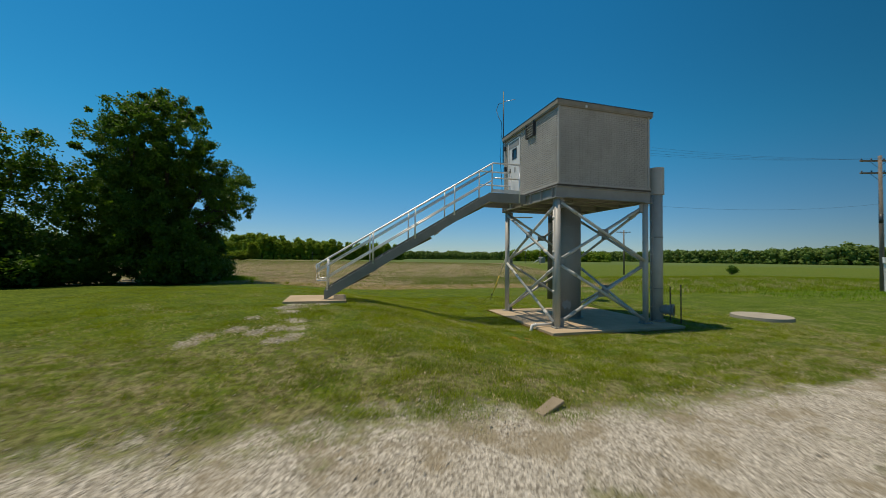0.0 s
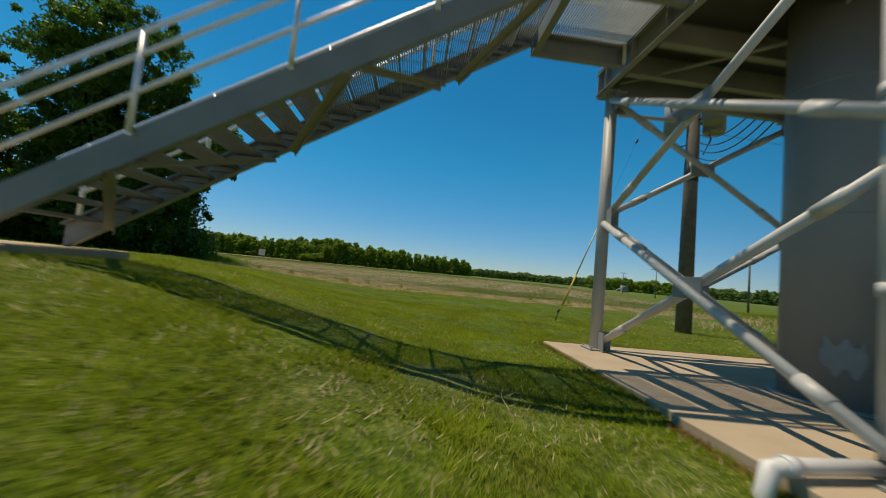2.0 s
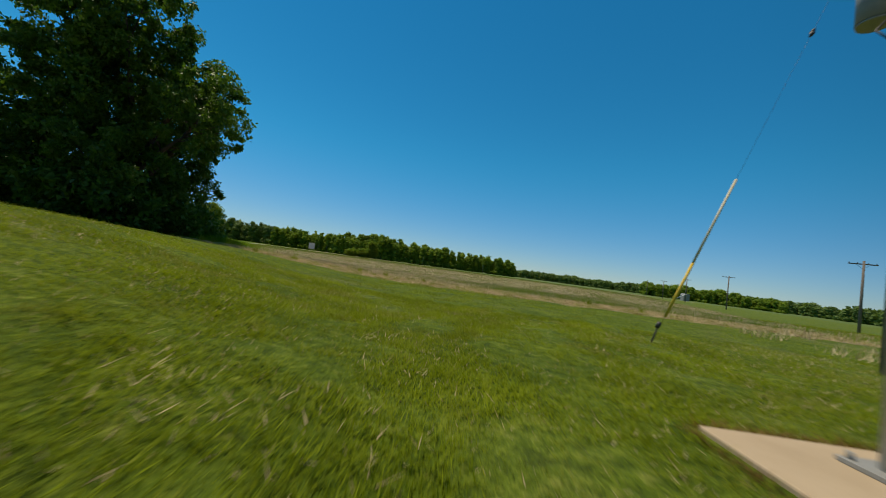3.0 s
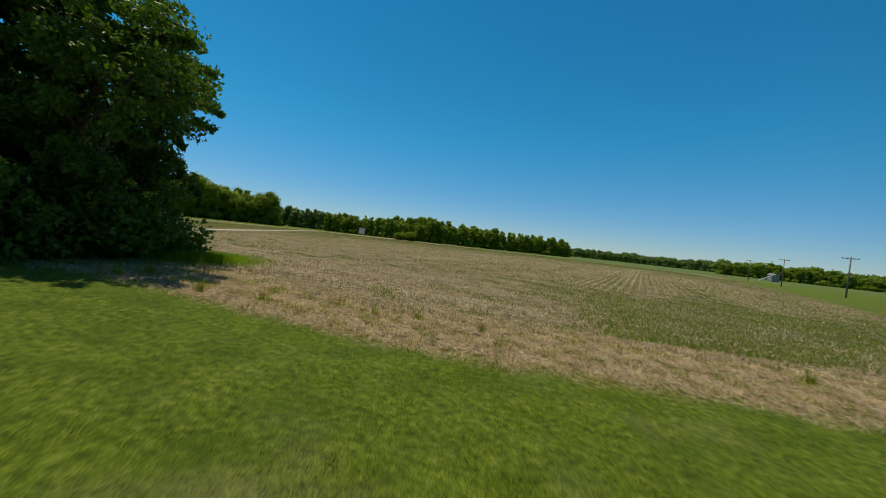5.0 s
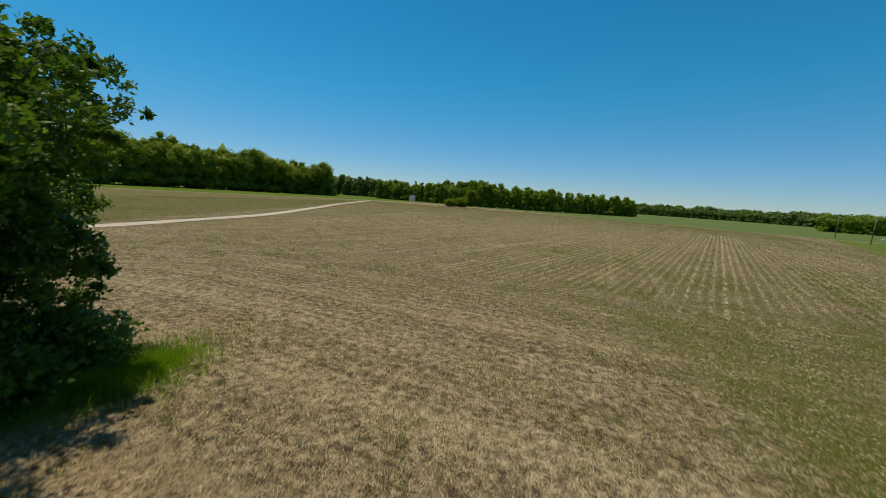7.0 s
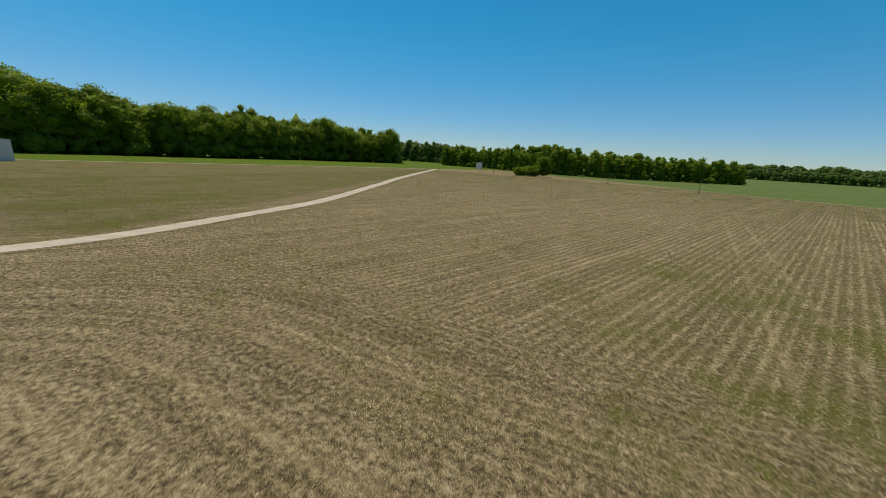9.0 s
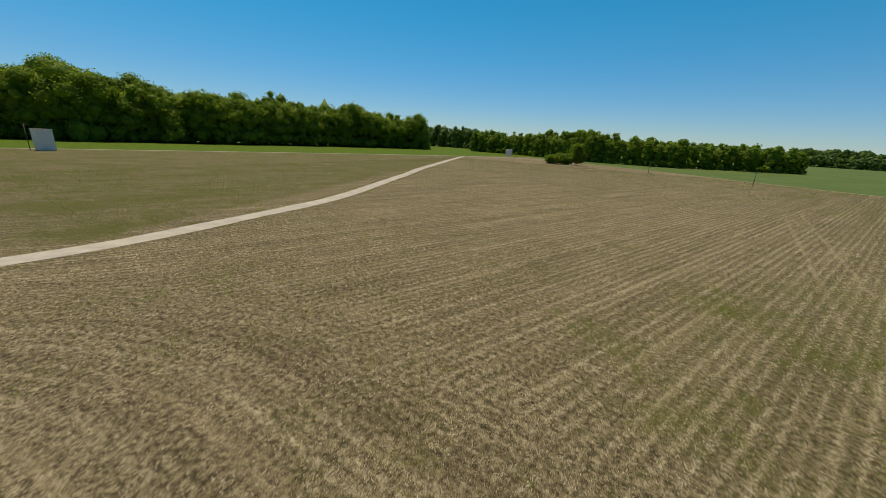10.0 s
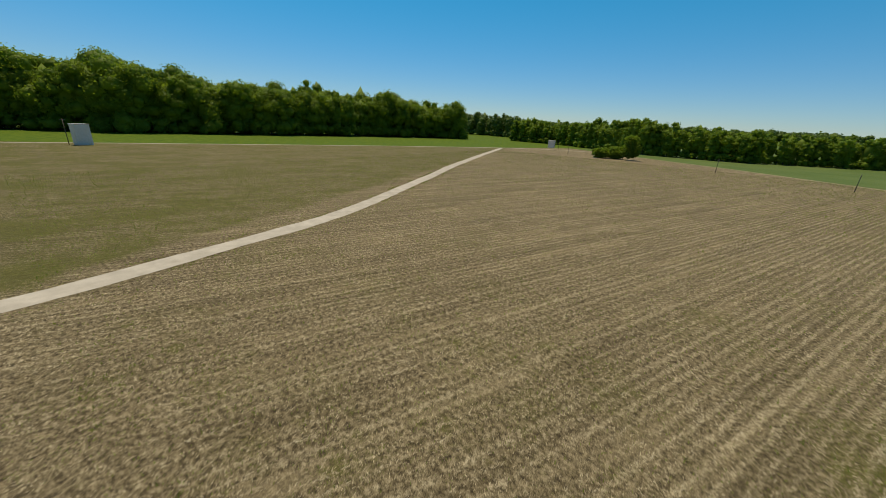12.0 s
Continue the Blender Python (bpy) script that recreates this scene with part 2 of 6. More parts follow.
    turned = n.step(TURN[2] + 2.5, TURN[2] - 2.5, n.math("ADD", rim, n.math("MULTIPLY", n.math("SUBTRACT", n1, 0.5), 5.0)))
    bend = n.math("MULTIPLY", n.math("SUBTRACT", n.noise(flat, 0.12, 2), 0.5), 0.3)
    wave = n.math("SINE", n.math("MULTIPLY", n.math("ADD", n.math("ADD", u, 0.46), bend), 2 * math.pi / 0.762))
    wave_t = n.math("SINE", n.math("MULTIPLY", n.math("ADD", n.math("ADD", rim, 0.46), bend), 2 * math.pi / 0.762))
    wave = n.math("ADD", n.math("MULTIPLY", wave, n.math("SUBTRACT", 1.0, turned)), n.math("MULTIPLY", wave_t, turned))
    across = n.math("ADD", n.math("MULTIPLY", u, n.math("SUBTRACT", 1.0, turned)), n.math("MULTIPLY", rim, turned))
    slow = n.math("ADD", n.math("SINE", n.math("MULTIPLY", n.math("ADD", across, bend), 2 * math.pi / 4.572)), n.math("SINE", n.math("MULTIPLY", n.math("ADD", across, bend), 2 * math.pi / 1.83)))
    broken = n.noise(flat, 0.9, 5, 0.7)
    strength = n.math("ADD", 0.08, n.math("MULTIPLY", n.step(0.35, 0.65, n.noise(flat, 0.09, 3)), 0.38))
    strength = n.math("ADD", strength, n.math("MULTIPLY", n.step(-26.0, 0.0, x), 0.34))
    strength = n.math("MULTIPLY", strength, n.math("MULTIPLY", n.step(16.0, 44.0, y), n.math("SUBTRACT", 1.0, n.math("MULTIPLY", turned, 0.45))))
    lane = n.math("ADD", n.math("ADD", n.math("SUBTRACT", n.math("MULTIPLY", wave, strength), n.math("SUBTRACT", n.math("MULTIPLY", n.step(-12.0, 22.0, x), 0.25), n.math("MULTIPLY", n.step(36.0, 24.0, y), 0.35))), n.math("MULTIPLY", slow, 0.15)), n.math("MULTIPLY", n.math("SUBTRACT", broken, 0.5), 2.0))
    n6 = n.noise(flat, 3.6, 4, 0.7)
    n7 = n.noise(flat, 20.0, 3, 0.7)
    soil = n.ramp(n.math("ADD", n.math("MULTIPLY", n6, 0.5), n.math("MULTIPLY", n7, 0.5)),
                  (0.42, (0.050, 0.038, 0.022)), (0.5, (0.180, 0.141, 0.074)), (0.58, (0.41, 0.335, 0.198)))
    chaff = n.ramp(n.math("ADD", n.math("MULTIPLY", n6, 0.45), n.math("MULTIPLY", n7, 0.55)), (0.42, (0.11, 0.085, 0.048)), (0.5, (0.34, 0.276, 0.158)), (0.58, (0.64, 0.55, 0.36)))
    field = n.mix(n.math("MULTIPLY", n.step(-0.15, 0.75, lane), 0.85), soil, chaff)
    # wheel marks across the rows
    for px, py, nx, ny, end in WHEELS:
        off = n.math("ABSOLUTE", n.math("ADD", n.math("ADD", n.math("MULTIPLY", n.math("SUBTRACT", x, px), nx), n.math("MULTIPLY", n.math("SUBTRACT", y, py), ny)), n.math("MULTIPLY", n.math("SUBTRACT", n1, 0.5), 0.9)))
        mark = n.math("MULTIPLY", n.step(0.3, 0.14, off), n.math("MULTIPLY", n.step(40.0, 44.0, y), n.step(end + 6, end, y)))
        field = n.mix(n.math("MULTIPLY", mark, 0.32), field, (0.52, 0.43, 0.27))
    # streaks of chaff and bare soil along the rows
    streak = n.noise(n.join(n.math("MULTIPLY", across, 0.55), n.math("MULTIPLY", v, 0.05), n.math("MULTIPLY", turned, 7.0)), 1.0, 4, 0.6)
    field = n.mix(n.math("MULTIPLY", n.step(0.50, 0.33, streak), 0.45), field, n.mix(0.6, field, (0.05, 0.034, 0.014)))
    field = n.mix(n.math("MULTIPLY", n.step(0.52, 0.68, streak), 0.42), field, n.mix(0.5, field, (0.50, 0.40, 0.23)))
    weeds = n.ramp(n7, (0.35, (0.06, 0.07, 0.008)), (0.65, (0.18, 0.18, 0.035)))
    weedy = n.math("ADD", n.math("MULTIPLY", n.step(0.42, 0.66, n.noise(flat, 0.11, 5, 0.6)), 0.42), n.math("MULTIPLY", n.step(0.5, 0.7, n.noise(flat, 0.5, 5, 0.7)), 0.4))
    weedy = n.math("MULTIPLY", weedy, n.math("ADD", 0.66, n.math("MULTIPLY", n.step(90.0, 22.0, y), 0.6)))
    weedy = n.math("ADD", weedy, n.math("MULTIPLY", n.step(-18.0, 2.0, x), n.math("MULTIPLY", n.step(85.0, 26.0, y), 0.22)))
    weedy = n.math("ADD", weedy, n.math("MULTIPLY", n.math("MULTIPLY", n.step(-6.0, 4.0, x), n.step(46.0, 30.0, y)), 0.4))
    # the field across the lane is greener
    weedy = n.math("ADD", weedy, n.math("MULTIPLY", n.step(-40.0, -44.0, n.math("ADD", x, n.math("MULTIPLY", y, 0.36))), 0.55))
    weedy = n.math("ADD", weedy, n.math("MULTIPLY", n.math("MULTIPLY", n.step(95.0, 60.0, y), n.step(30.0, 44.0, y)), n.math("MULTIPLY", n.step(-30.0, -4.0, x), 0.16)))
    weedy = n.math("MULTIPLY", weedy, n.math("SUBTRACT", 1.0, n.math("MULTIPLY", n.math("MULTIPLY", n.step(40.0, 28.0, y), n.step(4.0, -4.0, x)), 0.6)))
    weedy = n.math("ADD", weedy, n.math("MULTIPLY", n.math("MULTIPLY", n.step(-18.0, 8.0, x), n.step(40.0, 55.0, y)), 0.16))
    speck = n.math("ADD", n.math("MULTIPLY", n.noise(flat, 8.0, 5, 0.75), 0.8), n.math("MULTIPLY", n7, 0.2))
    sprout = n.step(-0.05, 0.07, n.math("SUBTRACT", n.math("ADD", n.math("MULTIPLY", n.math("MINIMUM", weedy, 1.3), 0.23), 0.375), speck))
    field = n.mix(n.math("MULTIPLY", sprout, 0.85), field, weeds)
    over = n.math("MULTIPLY", n.step(-40.0, -44.0, n.math("ADD", x, n.math("MULTIPLY", y, 0.36))), n.step(0.38, 0.62, n.noise(flat, 0.6, 6, 0.75)))
    field = n.mix(n.math("MULTIPLY", over, 0.3), field, (0.075, 0.062, 0.024))
    col = n.mix(n.step(18.0, 19.4, yl), col, field)
    # meadow beyond the field
    grass = n.ramp(n.math("ADD", n.math("MULTIPLY", n3, 0.35), n.math("MULTIPLY", n2, 0.65)),
                   (0.32, (0.055, 0.10, 0.006)), (0.5, (0.10, 0.16, 0.012)), (0.66, (0.22, 0.215, 0.06)))
    east = n.math("SUBTRACT", x, n.math("MULTIPLY", y, 0.42))
    east = n.math("ADD", east, n.math("MULTIPLY", n.math("SUBTRACT", n1, 0.5), 8.0))
    rough_grass = n.math("MULTIPLY", n.step(11.0, 15.0, east), n.step(7.0, 10.0, yl))
    col = n.mix(rough_grass, col, grass)
    crop = n.ramp(n.math("ADD", n.math("MULTIPLY", n5, 0.6), n.math("MULTIPLY", n2, 0.4)), (0.36, (0.085, 0.142, 0.032)), (0.64, (0.13, 0.185, 0.05)))
    north = n.math("ADD", y, n.math("MULTIPLY", x, 0.6))
    col = n.mix(n.step(231.0, 234.0, north), col, crop)
    west = n.math("ADD", n.math("MULTIPLY", n.math("ADD", x, 204.0), -0.928), n.math("MULTIPLY", n.math("SUBTRACT", y, 63.0), 0.373))
    bank = n.ramp(n.math("ADD", n.math("MULTIPLY", n3, 0.5), n.math("MULTIPLY", n1, 0.5)), (0.36, (0.05, 0.105, 0.004)), (0.5, (0.085, 0.15, 0.006)), (0.64, (0.15, 0.20, 0.014)))
    col = n.mix(n.step(1.0, 4.0, west), col, bank)
    h = n.math("ADD", n.math("MULTIPLY", n3, 0.6), n.math("MULTIPLY", n4, 0.4))
    h = n.math("ADD", h, n.math("MULTIPLY", n.math("ADD", n6, n7), n.step(17.0, 19.0, y)))
    h = n.math("ADD", h, n.math("MULTIPLY", tuft, n.step(16.0, 14.0, y)))
    n.bump(n.math("ADD", h, n.math("MULTIPLY", n.math("MULTIPLY", wave, 0.3), n.step(17.0, 19.0, y))), 0.9, 0.07)
    return n.done(col, 0.92, 0.0, 0.2)


M_GROUND = ground_material()
M_BRICK = brick_paint()
# mortar colour darkened to carry the shade in the west wall's joints
M_SHADED_MORTAR = plain("shaded_mortar", (0.12, 0.115, 0.10), (0.17, 0.163, 0.145), 3, 0.9)
M_UNDER = plain("dark_decking", (0.05, 0.044, 0.033), (0.09, 0.08, 0.062), 2, 0.8)
M_GALV = plain("galvanised_steel", (0.48, 0.48, 0.455), (0.61, 0.61, 0.58), 5, 0.5, 0.05, 0.1)
M_STEEL = plain("grey_painted_steel", (0.24, 0.25, 0.24), (0.32, 0.33, 0.32), 2.5, 0.6, 0.0, 0.1)
M_LEG = plain("pale_grey_pipe_paint", (0.40, 0.40, 0.375), (0.49, 0.49, 0.465), 2.5, 0.5, 0.0, 0.08)
M_RAIL = plain("aluminium_rail", (0.80, 0.81, 0.81), (0.90, 0.91, 0.91), 4, 0.4, 0.55, 0.05)
M_STAIR = plain("weathered_steel", (0.20, 0.207, 0.19), (0.28, 0.287, 0.265), 2, 0.5, 0.05, 0.1)
M_COLUMN = plain("grey_tank_paint", (0.27, 0.272, 0.252), (0.335, 0.338, 0.315), 1.2, 0.55, 0.0, 0.1)
M_PATCH = plain("pale_primer", (0.28, 0.285, 0.27), (0.345, 0.35, 0.332), 4, 0.7)
M_BEAM = plain("khaki_painted_beam", (0.25, 0.25, 0.19), (0.34, 0.34, 0.27), 2, 0.6)
M_ROOF = plain("tan_roof_edge", (0.22, 0.20, 0.155), (0.30, 0.278, 0.225), 3, 0.7)
M_TRIM = plain("grey_corner_paint", (0.36, 0.355, 0.33), (0.45, 0.445, 0.415), 3, 0.7)
M_DOOR = plain("white_door_paint", (0.66, 0.66, 0.64), (0.76, 0.76, 0.74), 2, 0.45, 0.0, 0.05)
M_DARK = plain("dark_metal", (0.035, 0.04, 0.042), (0.07, 0.075, 0.078), 8, 0.5, 0.3)
M_SLAB = plain("concrete_slab", (0.41, 0.32, 0.215), (0.55, 0.445, 0.315), 1.5, 0.9, 0.0, 0.4, 90, 0.2)
M_CHUNK = plain("dirty_concrete", (0.24, 0.20, 0.14), (0.36, 0.305, 0.225), 5, 0.9, 0.0, 0.5, 70, 0.2)
M_CONC = plain("pale_concrete", (0.33, 0.305, 0.255), (0.44, 0.41, 0.35), 1.5, 0.9, 0.0, 0.4, 90, 0.2)
M_PVC = plain("white_pvc", (0.68, 0.68, 0.66), (0.8, 0.8, 0.78), 5, 0.4, 0.0, 0.02)
M_WOOD = plain("weathered_pole_wood", (0.12, 0.10, 0.08), (0.23, 0.195, 0.16), 4, 0.85, 0.0, 0.6, 30)
M_BARK = plain("bark", (0.055, 0.042, 0.03), (0.12, 0.095, 0.07), 6, 0.9, 0.0, 0.8, 40)
M_YELLOW = plain("yellow_guard_plastic", (0.62, 0.42, 0.03), (0.75, 0.55, 0.06), 3, 0.5, 0.0, 0.05)
M_FADED = plain("faded_guard_plastic", (0.60, 0.55, 0.36), (0.70, 0.65, 0.46), 3, 0.5, 0.0, 0.05)
M_SHED = plain("white_sheet_metal", (0.74, 0.74, 0.72), (0.84, 0.84, 0.82), 1.5, 0.5, 0.1)
M_ROAD = plain("limestone_lane", (0.40, 0.365, 0.295), (0.60, 0.555, 0.465), 0.7, 0.95, 0.0, 0.5, 14, 0.2)
M_TRACK = plain("dry_track", (0.26, 0.25, 0.12), (0.42, 0.38, 0.22), 0.5, 0.95, 0.0, 0.4, 12, 0.2)
M_LEAF = leaf("tree_leaf", (0.024, 0.070, 0.009), (0.095, 0.205, 0.022), 0.36, 0.35, 0.45, None, 0.5)
M_WOODS = leaf("woodland_leaf", (0.092, 0.17, 0.016), (0.23, 0.34, 0.04), 0.5, 0.2, 0.09)
M_FARWOOD = leaf("far_leaf", (0.062, 0.12, 0.026), (0.14, 0.225, 0.045), 0.3)
M_BLADE = leaf("grass_blade", (0.04, 0.085, 0.004), (0.26, 0.335, 0.018), 0.35, 0.1, 0.9, (0.34, 0.30, 0.09))
M_PALE = leaf("bleached_straw", (0.36, 0.305, 0.19), (0.66, 0.585, 0.41), 0.1, 0.1)
M_DEAD = leaf("dead_grass", (0.07, 0.04, 0.015), (0.26, 0.16, 0.06), 0.2, 0.1)
M_TALL = leaf("tall_grass_blade", (0.05, 0.125, 0.005), (0.19, 0.34, 0.02), 0.4, 0.1)
M_WEED = leaf("field_weed", (0.085, 0.145, 0.014), (0.215, 0.31, 0.044), 0.35, 0.1, 0.2)
M_STRAW = leaf("dry_straw", (0.20, 0.15, 0.078), (0.68, 0.565, 0.365), 0.15, 0.1, 2.0)
def stone_material():
    n = Nodes("limestone_gravel")
    return n.done(n.ramp(n.island(), (0.0, (0.30, 0.265, 0.21)), (0.5, (0.54, 0.49, 0.40)), (1.0, (0.76, 0.71, 0.62))), 0.9, 0.0, 0.2)


M_STONE = stone_material()
M_CHAFF = leaf("chopped_stalk", (0.16, 0.12, 0.06), (0.68, 0.585, 0.39), 0.1, 0.1)
M_GLASS = Nodes("dark_glass").done((0.02, 0.03, 0.035), 0.08, 0.0, 0.6)


# ---- mesh helpers ----
def part(name, bm, material, parent=None, label=""):
    me = bpy.data.meshes.new(name)
    bm.to_mesh(me)
    bm.free()
    me.materials.append(material)
    ob = new(name, me)
    if parent:
        ob.parent = parent
    if label:
        ob["label"] = label
    return ob


def thing(name, at, label, category, group="", kind=""):
    ob = new(name)
    ob.empty_display_size = 0.2
    ob.location = at
    ob["label"], ob["category"] = label, category
    if group:
        ob["group"] = group
    if kind:
        ob["kind"] = kind
    return ob


def box(bm, x0, x1, y0, y1, z0, z1, bevel=0.0):
    made = bmesh.ops.create_cube(bm, size=1.0)
    vs = made["verts"]
    for v in vs:
        v.co = Vector(((x0 + x1) / 2 + v.co.x * (x1 - x0), (y0 + y1) / 2 + v.co.y * (y1 - y0), (z0 + z1) / 2 + v.co.z * (z1 - z0)))
    if bevel:
        es = list({e for v in vs for e in v.link_edges})
        bmesh.ops.bevel(bm, geom=es, offset=bevel, segments=2, affect="EDGES", profile=0.5)
    return bm


def tube(bm, a, b, r, r2=None, seg=14, caps=True):
    a, b = Vector(a), Vector(b)
    d = b - a
    turn = d.to_track_quat("Z", "Y").to_matrix()
    rings = []
    for c, rr in ((a, r), (b, r if r2 is None else r2)):
        rings.append([bm.verts.new(c + turn @ Vector((rr * math.cos(2 * math.pi * k / seg), rr * math.sin(2 * math.pi * k / seg), 0))) for k in range(seg)])
    for k in range(seg):
        f = bm.faces.new((rings[0][k], rings[0][(k + 1) % seg], rings[1][(k + 1) % seg], rings[1][k]))
        f.smooth = True
    if caps:
        bm.faces.new(rings[0][::-1])
        bm.faces.new(rings[1])
    return bm


def path_tube(bm, pts, r, seg=10):
    """A round bar through points, mitred at the bends."""
    pts = [Vector(p) for p in pts]
    rings = []
    up = Vector((0, 0, 1))
    for i, p in enumerate(pts):
        d = (pts[min(i + 1, len(pts) - 1)] - pts[max(i - 1, 0)]).normalized()
        s = d.cross(up)
        s = s.normalized() if s.length > 1e-3 else Vector((0, 1, 0))
        w = s.cross(d).normalized()
        k = 1.0
        if 0 < i < len(pts) - 1:
            c = (pts[i + 1] - p).normalized().dot(d)
            k = 1 / max(c, 0.6)
        rings.append([bm.verts.new(p + s * (r * k * math.cos(2 * math.pi * j / seg)) + w * (r * k * math.sin(2 * math.pi * j / seg))) for j in range(seg)])
    for m in range(len(rings) - 1):
        for j in range(seg):
            bm.faces.new((rings[m][j], rings[m][(j + 1) % seg], rings[m + 1][(j + 1) % seg], rings[m + 1][j])).smooth = True
    bm.faces.new(rings[0][::-1])
    bm.faces.new(rings[-1])
    return bm


def prism(bm, outline, y0, y1):
    """An outline in x and z, drawn out along y."""
    a = [bm.verts.new((x, y0, z)) for x, z in outline]
    b = [bm.verts.new((x, y1, z)) for x, z in outline]
    k = len(a)
    bm.faces.new(a)
    bm.faces.new(b[::-1])
    for i in range(k):
        bm.faces.new((a[i], b[i], b[(i + 1) % k], a[(i + 1) % k]))
    bmesh.ops.recalc_face_normals(bm, faces=bm.faces)
    return bm


def sheet(name, verts, faces, material, smooth=False):
    """A mesh from numpy arrays; all faces have the same number of corners."""
    me = bpy.data.meshes.new(name)
    verts, faces = np.asarray(verts, np.float32), np.asarray(faces, np.int32)
    k = faces.shape[1]
    me.vertices.add(len(verts))
    me.vertices.foreach_set("co", verts.ravel())
    me.loops.add(faces.size)
    me.loops.foreach_set("vertex_index", faces.ravel())
    me.polygons.add(len(faces))
    me.polygons.foreach_set("loop_start", np.arange(0, faces.size, k, dtype=np.int32))
    if smooth:
        me.polygons.foreach_set("use_smooth", np.ones(len(faces), bool))
    me.update(calc_edges=True)
    me.materials.append(material)
    return new(name, me)


# ---- ground ----
def spread(lo, hi, fine, far, grow=1.16):
    """Grid lines: fine between lo and hi, then wider and wider out to far."""
    mid = list(np.arange(lo, hi + fine / 2, fine))
    out, s, a = [], fine, hi
    while a < far:
        s *= grow
        a += s
        out.append(a)
    low, s, a = [], fine, lo
    while a > -far:
        s *= grow
        a -= s
        low.append(a)
    return np.array(low[::-1] + mid + out)


def build_ground():
    xs, ys = spread(-16, 11, 0.2, 3800, 1.18), spread(-12, 23, 0.2, 3800, 1.18)
    gx, gy = np.meshgrid(xs, ys)
    rng = np.random.default_rng(3)
    z = land(gx, gy)
    rough = rng.normal(0, 1, gx.shape)
    for _ in range(2):
        rough = (rough + np.roll(rough, 1, 0) + np.roll(rough, -1, 0) + np.roll(rough, 1, 1) + np.roll(rough, -1, 1)) / 5
    flat = (gx > -0.9) & (gx < 5.2) & (gy > -1.0) & (gy < 4.3)
    z = z + np.where(flat, 0, rough * 0.035)
    nx, ny = len(xs), len(ys)
    idx = np.arange(nx * ny).reshape(ny, nx)
    faces = np.stack([idx[:-1, :-1], idx[:-1, 1:], idx[1:, 1:], idx[1:, :-1]], -1).reshape(-1, 4)
    ob = sheet("ground", np.stack([gx, gy, z], -1).reshape(-1, 3), faces, M_GROUND, True)
    tagged(ob, "mown lawn, gravel yard and bare stubble field reaching the horizon", "ground", kind="structure")


def ribbon(name, pts, width, lift, material, label, seed):
    """A lane on the ground along points, with wavering edges."""
    rng = np.random.default_rng(seed)
    pts = np.array(pts, float)
    seg = np.r_[0, np.cumsum(np.hypot(*np.diff(pts, axis=0).T))]
    s = np.arange(0, seg[-1], 1.2)
    # round off the bends
    cx, cy = np.interp(s, seg, pts[:, 0]), np.interp(s, seg, pts[:, 1])
    kern = np.hanning(23)
    kern /= kern.sum()
    pad = len(kern) // 2
    cx = np.convolve(np.pad(cx, pad, mode="reflect", reflect_type="odd"), kern, "valid")
    cy = np.convolve(np.pad(cy, pad, mode="reflect", reflect_type="odd"), kern, "valid")
    tx, ty = np.gradient(cx), np.gradient(cy)
    L = np.hypot(tx, ty)
    nx, ny = -ty / L, tx / L
    cols = np.array([-0.5, -0.3, -0.1, 0.1, 0.3, 0.5])
    side = np.convolve(rng.normal(0, 1, len(s) + 8), np.ones(5) / 5, "same")[: len(s)] * 0.22
    verts = []
    for c in cols:
        w = c * width + (np.sign(c) * side if abs(c) == 0.5 else 0)
        x, y = cx + nx * w, cy + ny * w
        z = land(x, y) + lift * (0.35 if abs(c) == 0.5 else 1.0)
        verts.append(np.stack([x, y, z], -1))
    verts = np.stack(verts, 1)
    m, k = verts.shape[:2]
    idx = np.arange(m * k).reshape(m, k)
    faces = np.stack([idx[:-1, :-1], idx[:-1, 1:], idx[1:, 1:], idx[1:, :-1]], -1).reshape(-1, 4)
    ob = sheet(name, verts.reshape(-1, 3), faces[:, ::-1], material, True)
    tagged(ob, label, "farm lane", kind="structure")


build_ground()
ribbon("road", [(-50, -60), (-50, 10), (-51.5, 33), (-53, 41), (-56.5, 58), (-58.5, 68.5), (-64, 82), (-72, 99), (-79, 115), (-88, 133), (-110, 185), (-131, 237)],
       2.75, 0.06, M_ROAD, "pale crushed limestone farm lane between two stubble fields", 1)
ribbon("road_2", [(-230, -20), (-215, 30), (-204.5, 63), (-182, 126), (-162, 178), (-135, 238), (-112, 268), (-80, 283)],
       1.6, 0.06, M_ROAD, "thin pale track at the foot of the grass strip", 2)
ribbon("road_3", [(-64, 268), (-17, 244), (27, 212), (55, 201), (110, 172)],
       1.5, 0.06, M_TRACK, "dry yellowish track between stubble and green crop", 4)

# ---- the pump tower ----
X1, Y1 = 3.40, 3.72          # leg centres
ZL = 4.02                    # leg tops
ZF, ZR = 4.52, 6.97          # wall foot and head

tower = thing("pump_tower", (1.7, 1.8, 0), "grey brick pump cabin on a cross-braced steel pipe tower", "pump tower")


def tpart(name, bm, material, parent=None, label=""):
    """A part in world coordinates under the tower (or one of its parts)."""
    bmesh.ops.translate(bm, verts=bm.verts, vec=-tower.location)
    return part(name, bm, material, parent or tower, label)


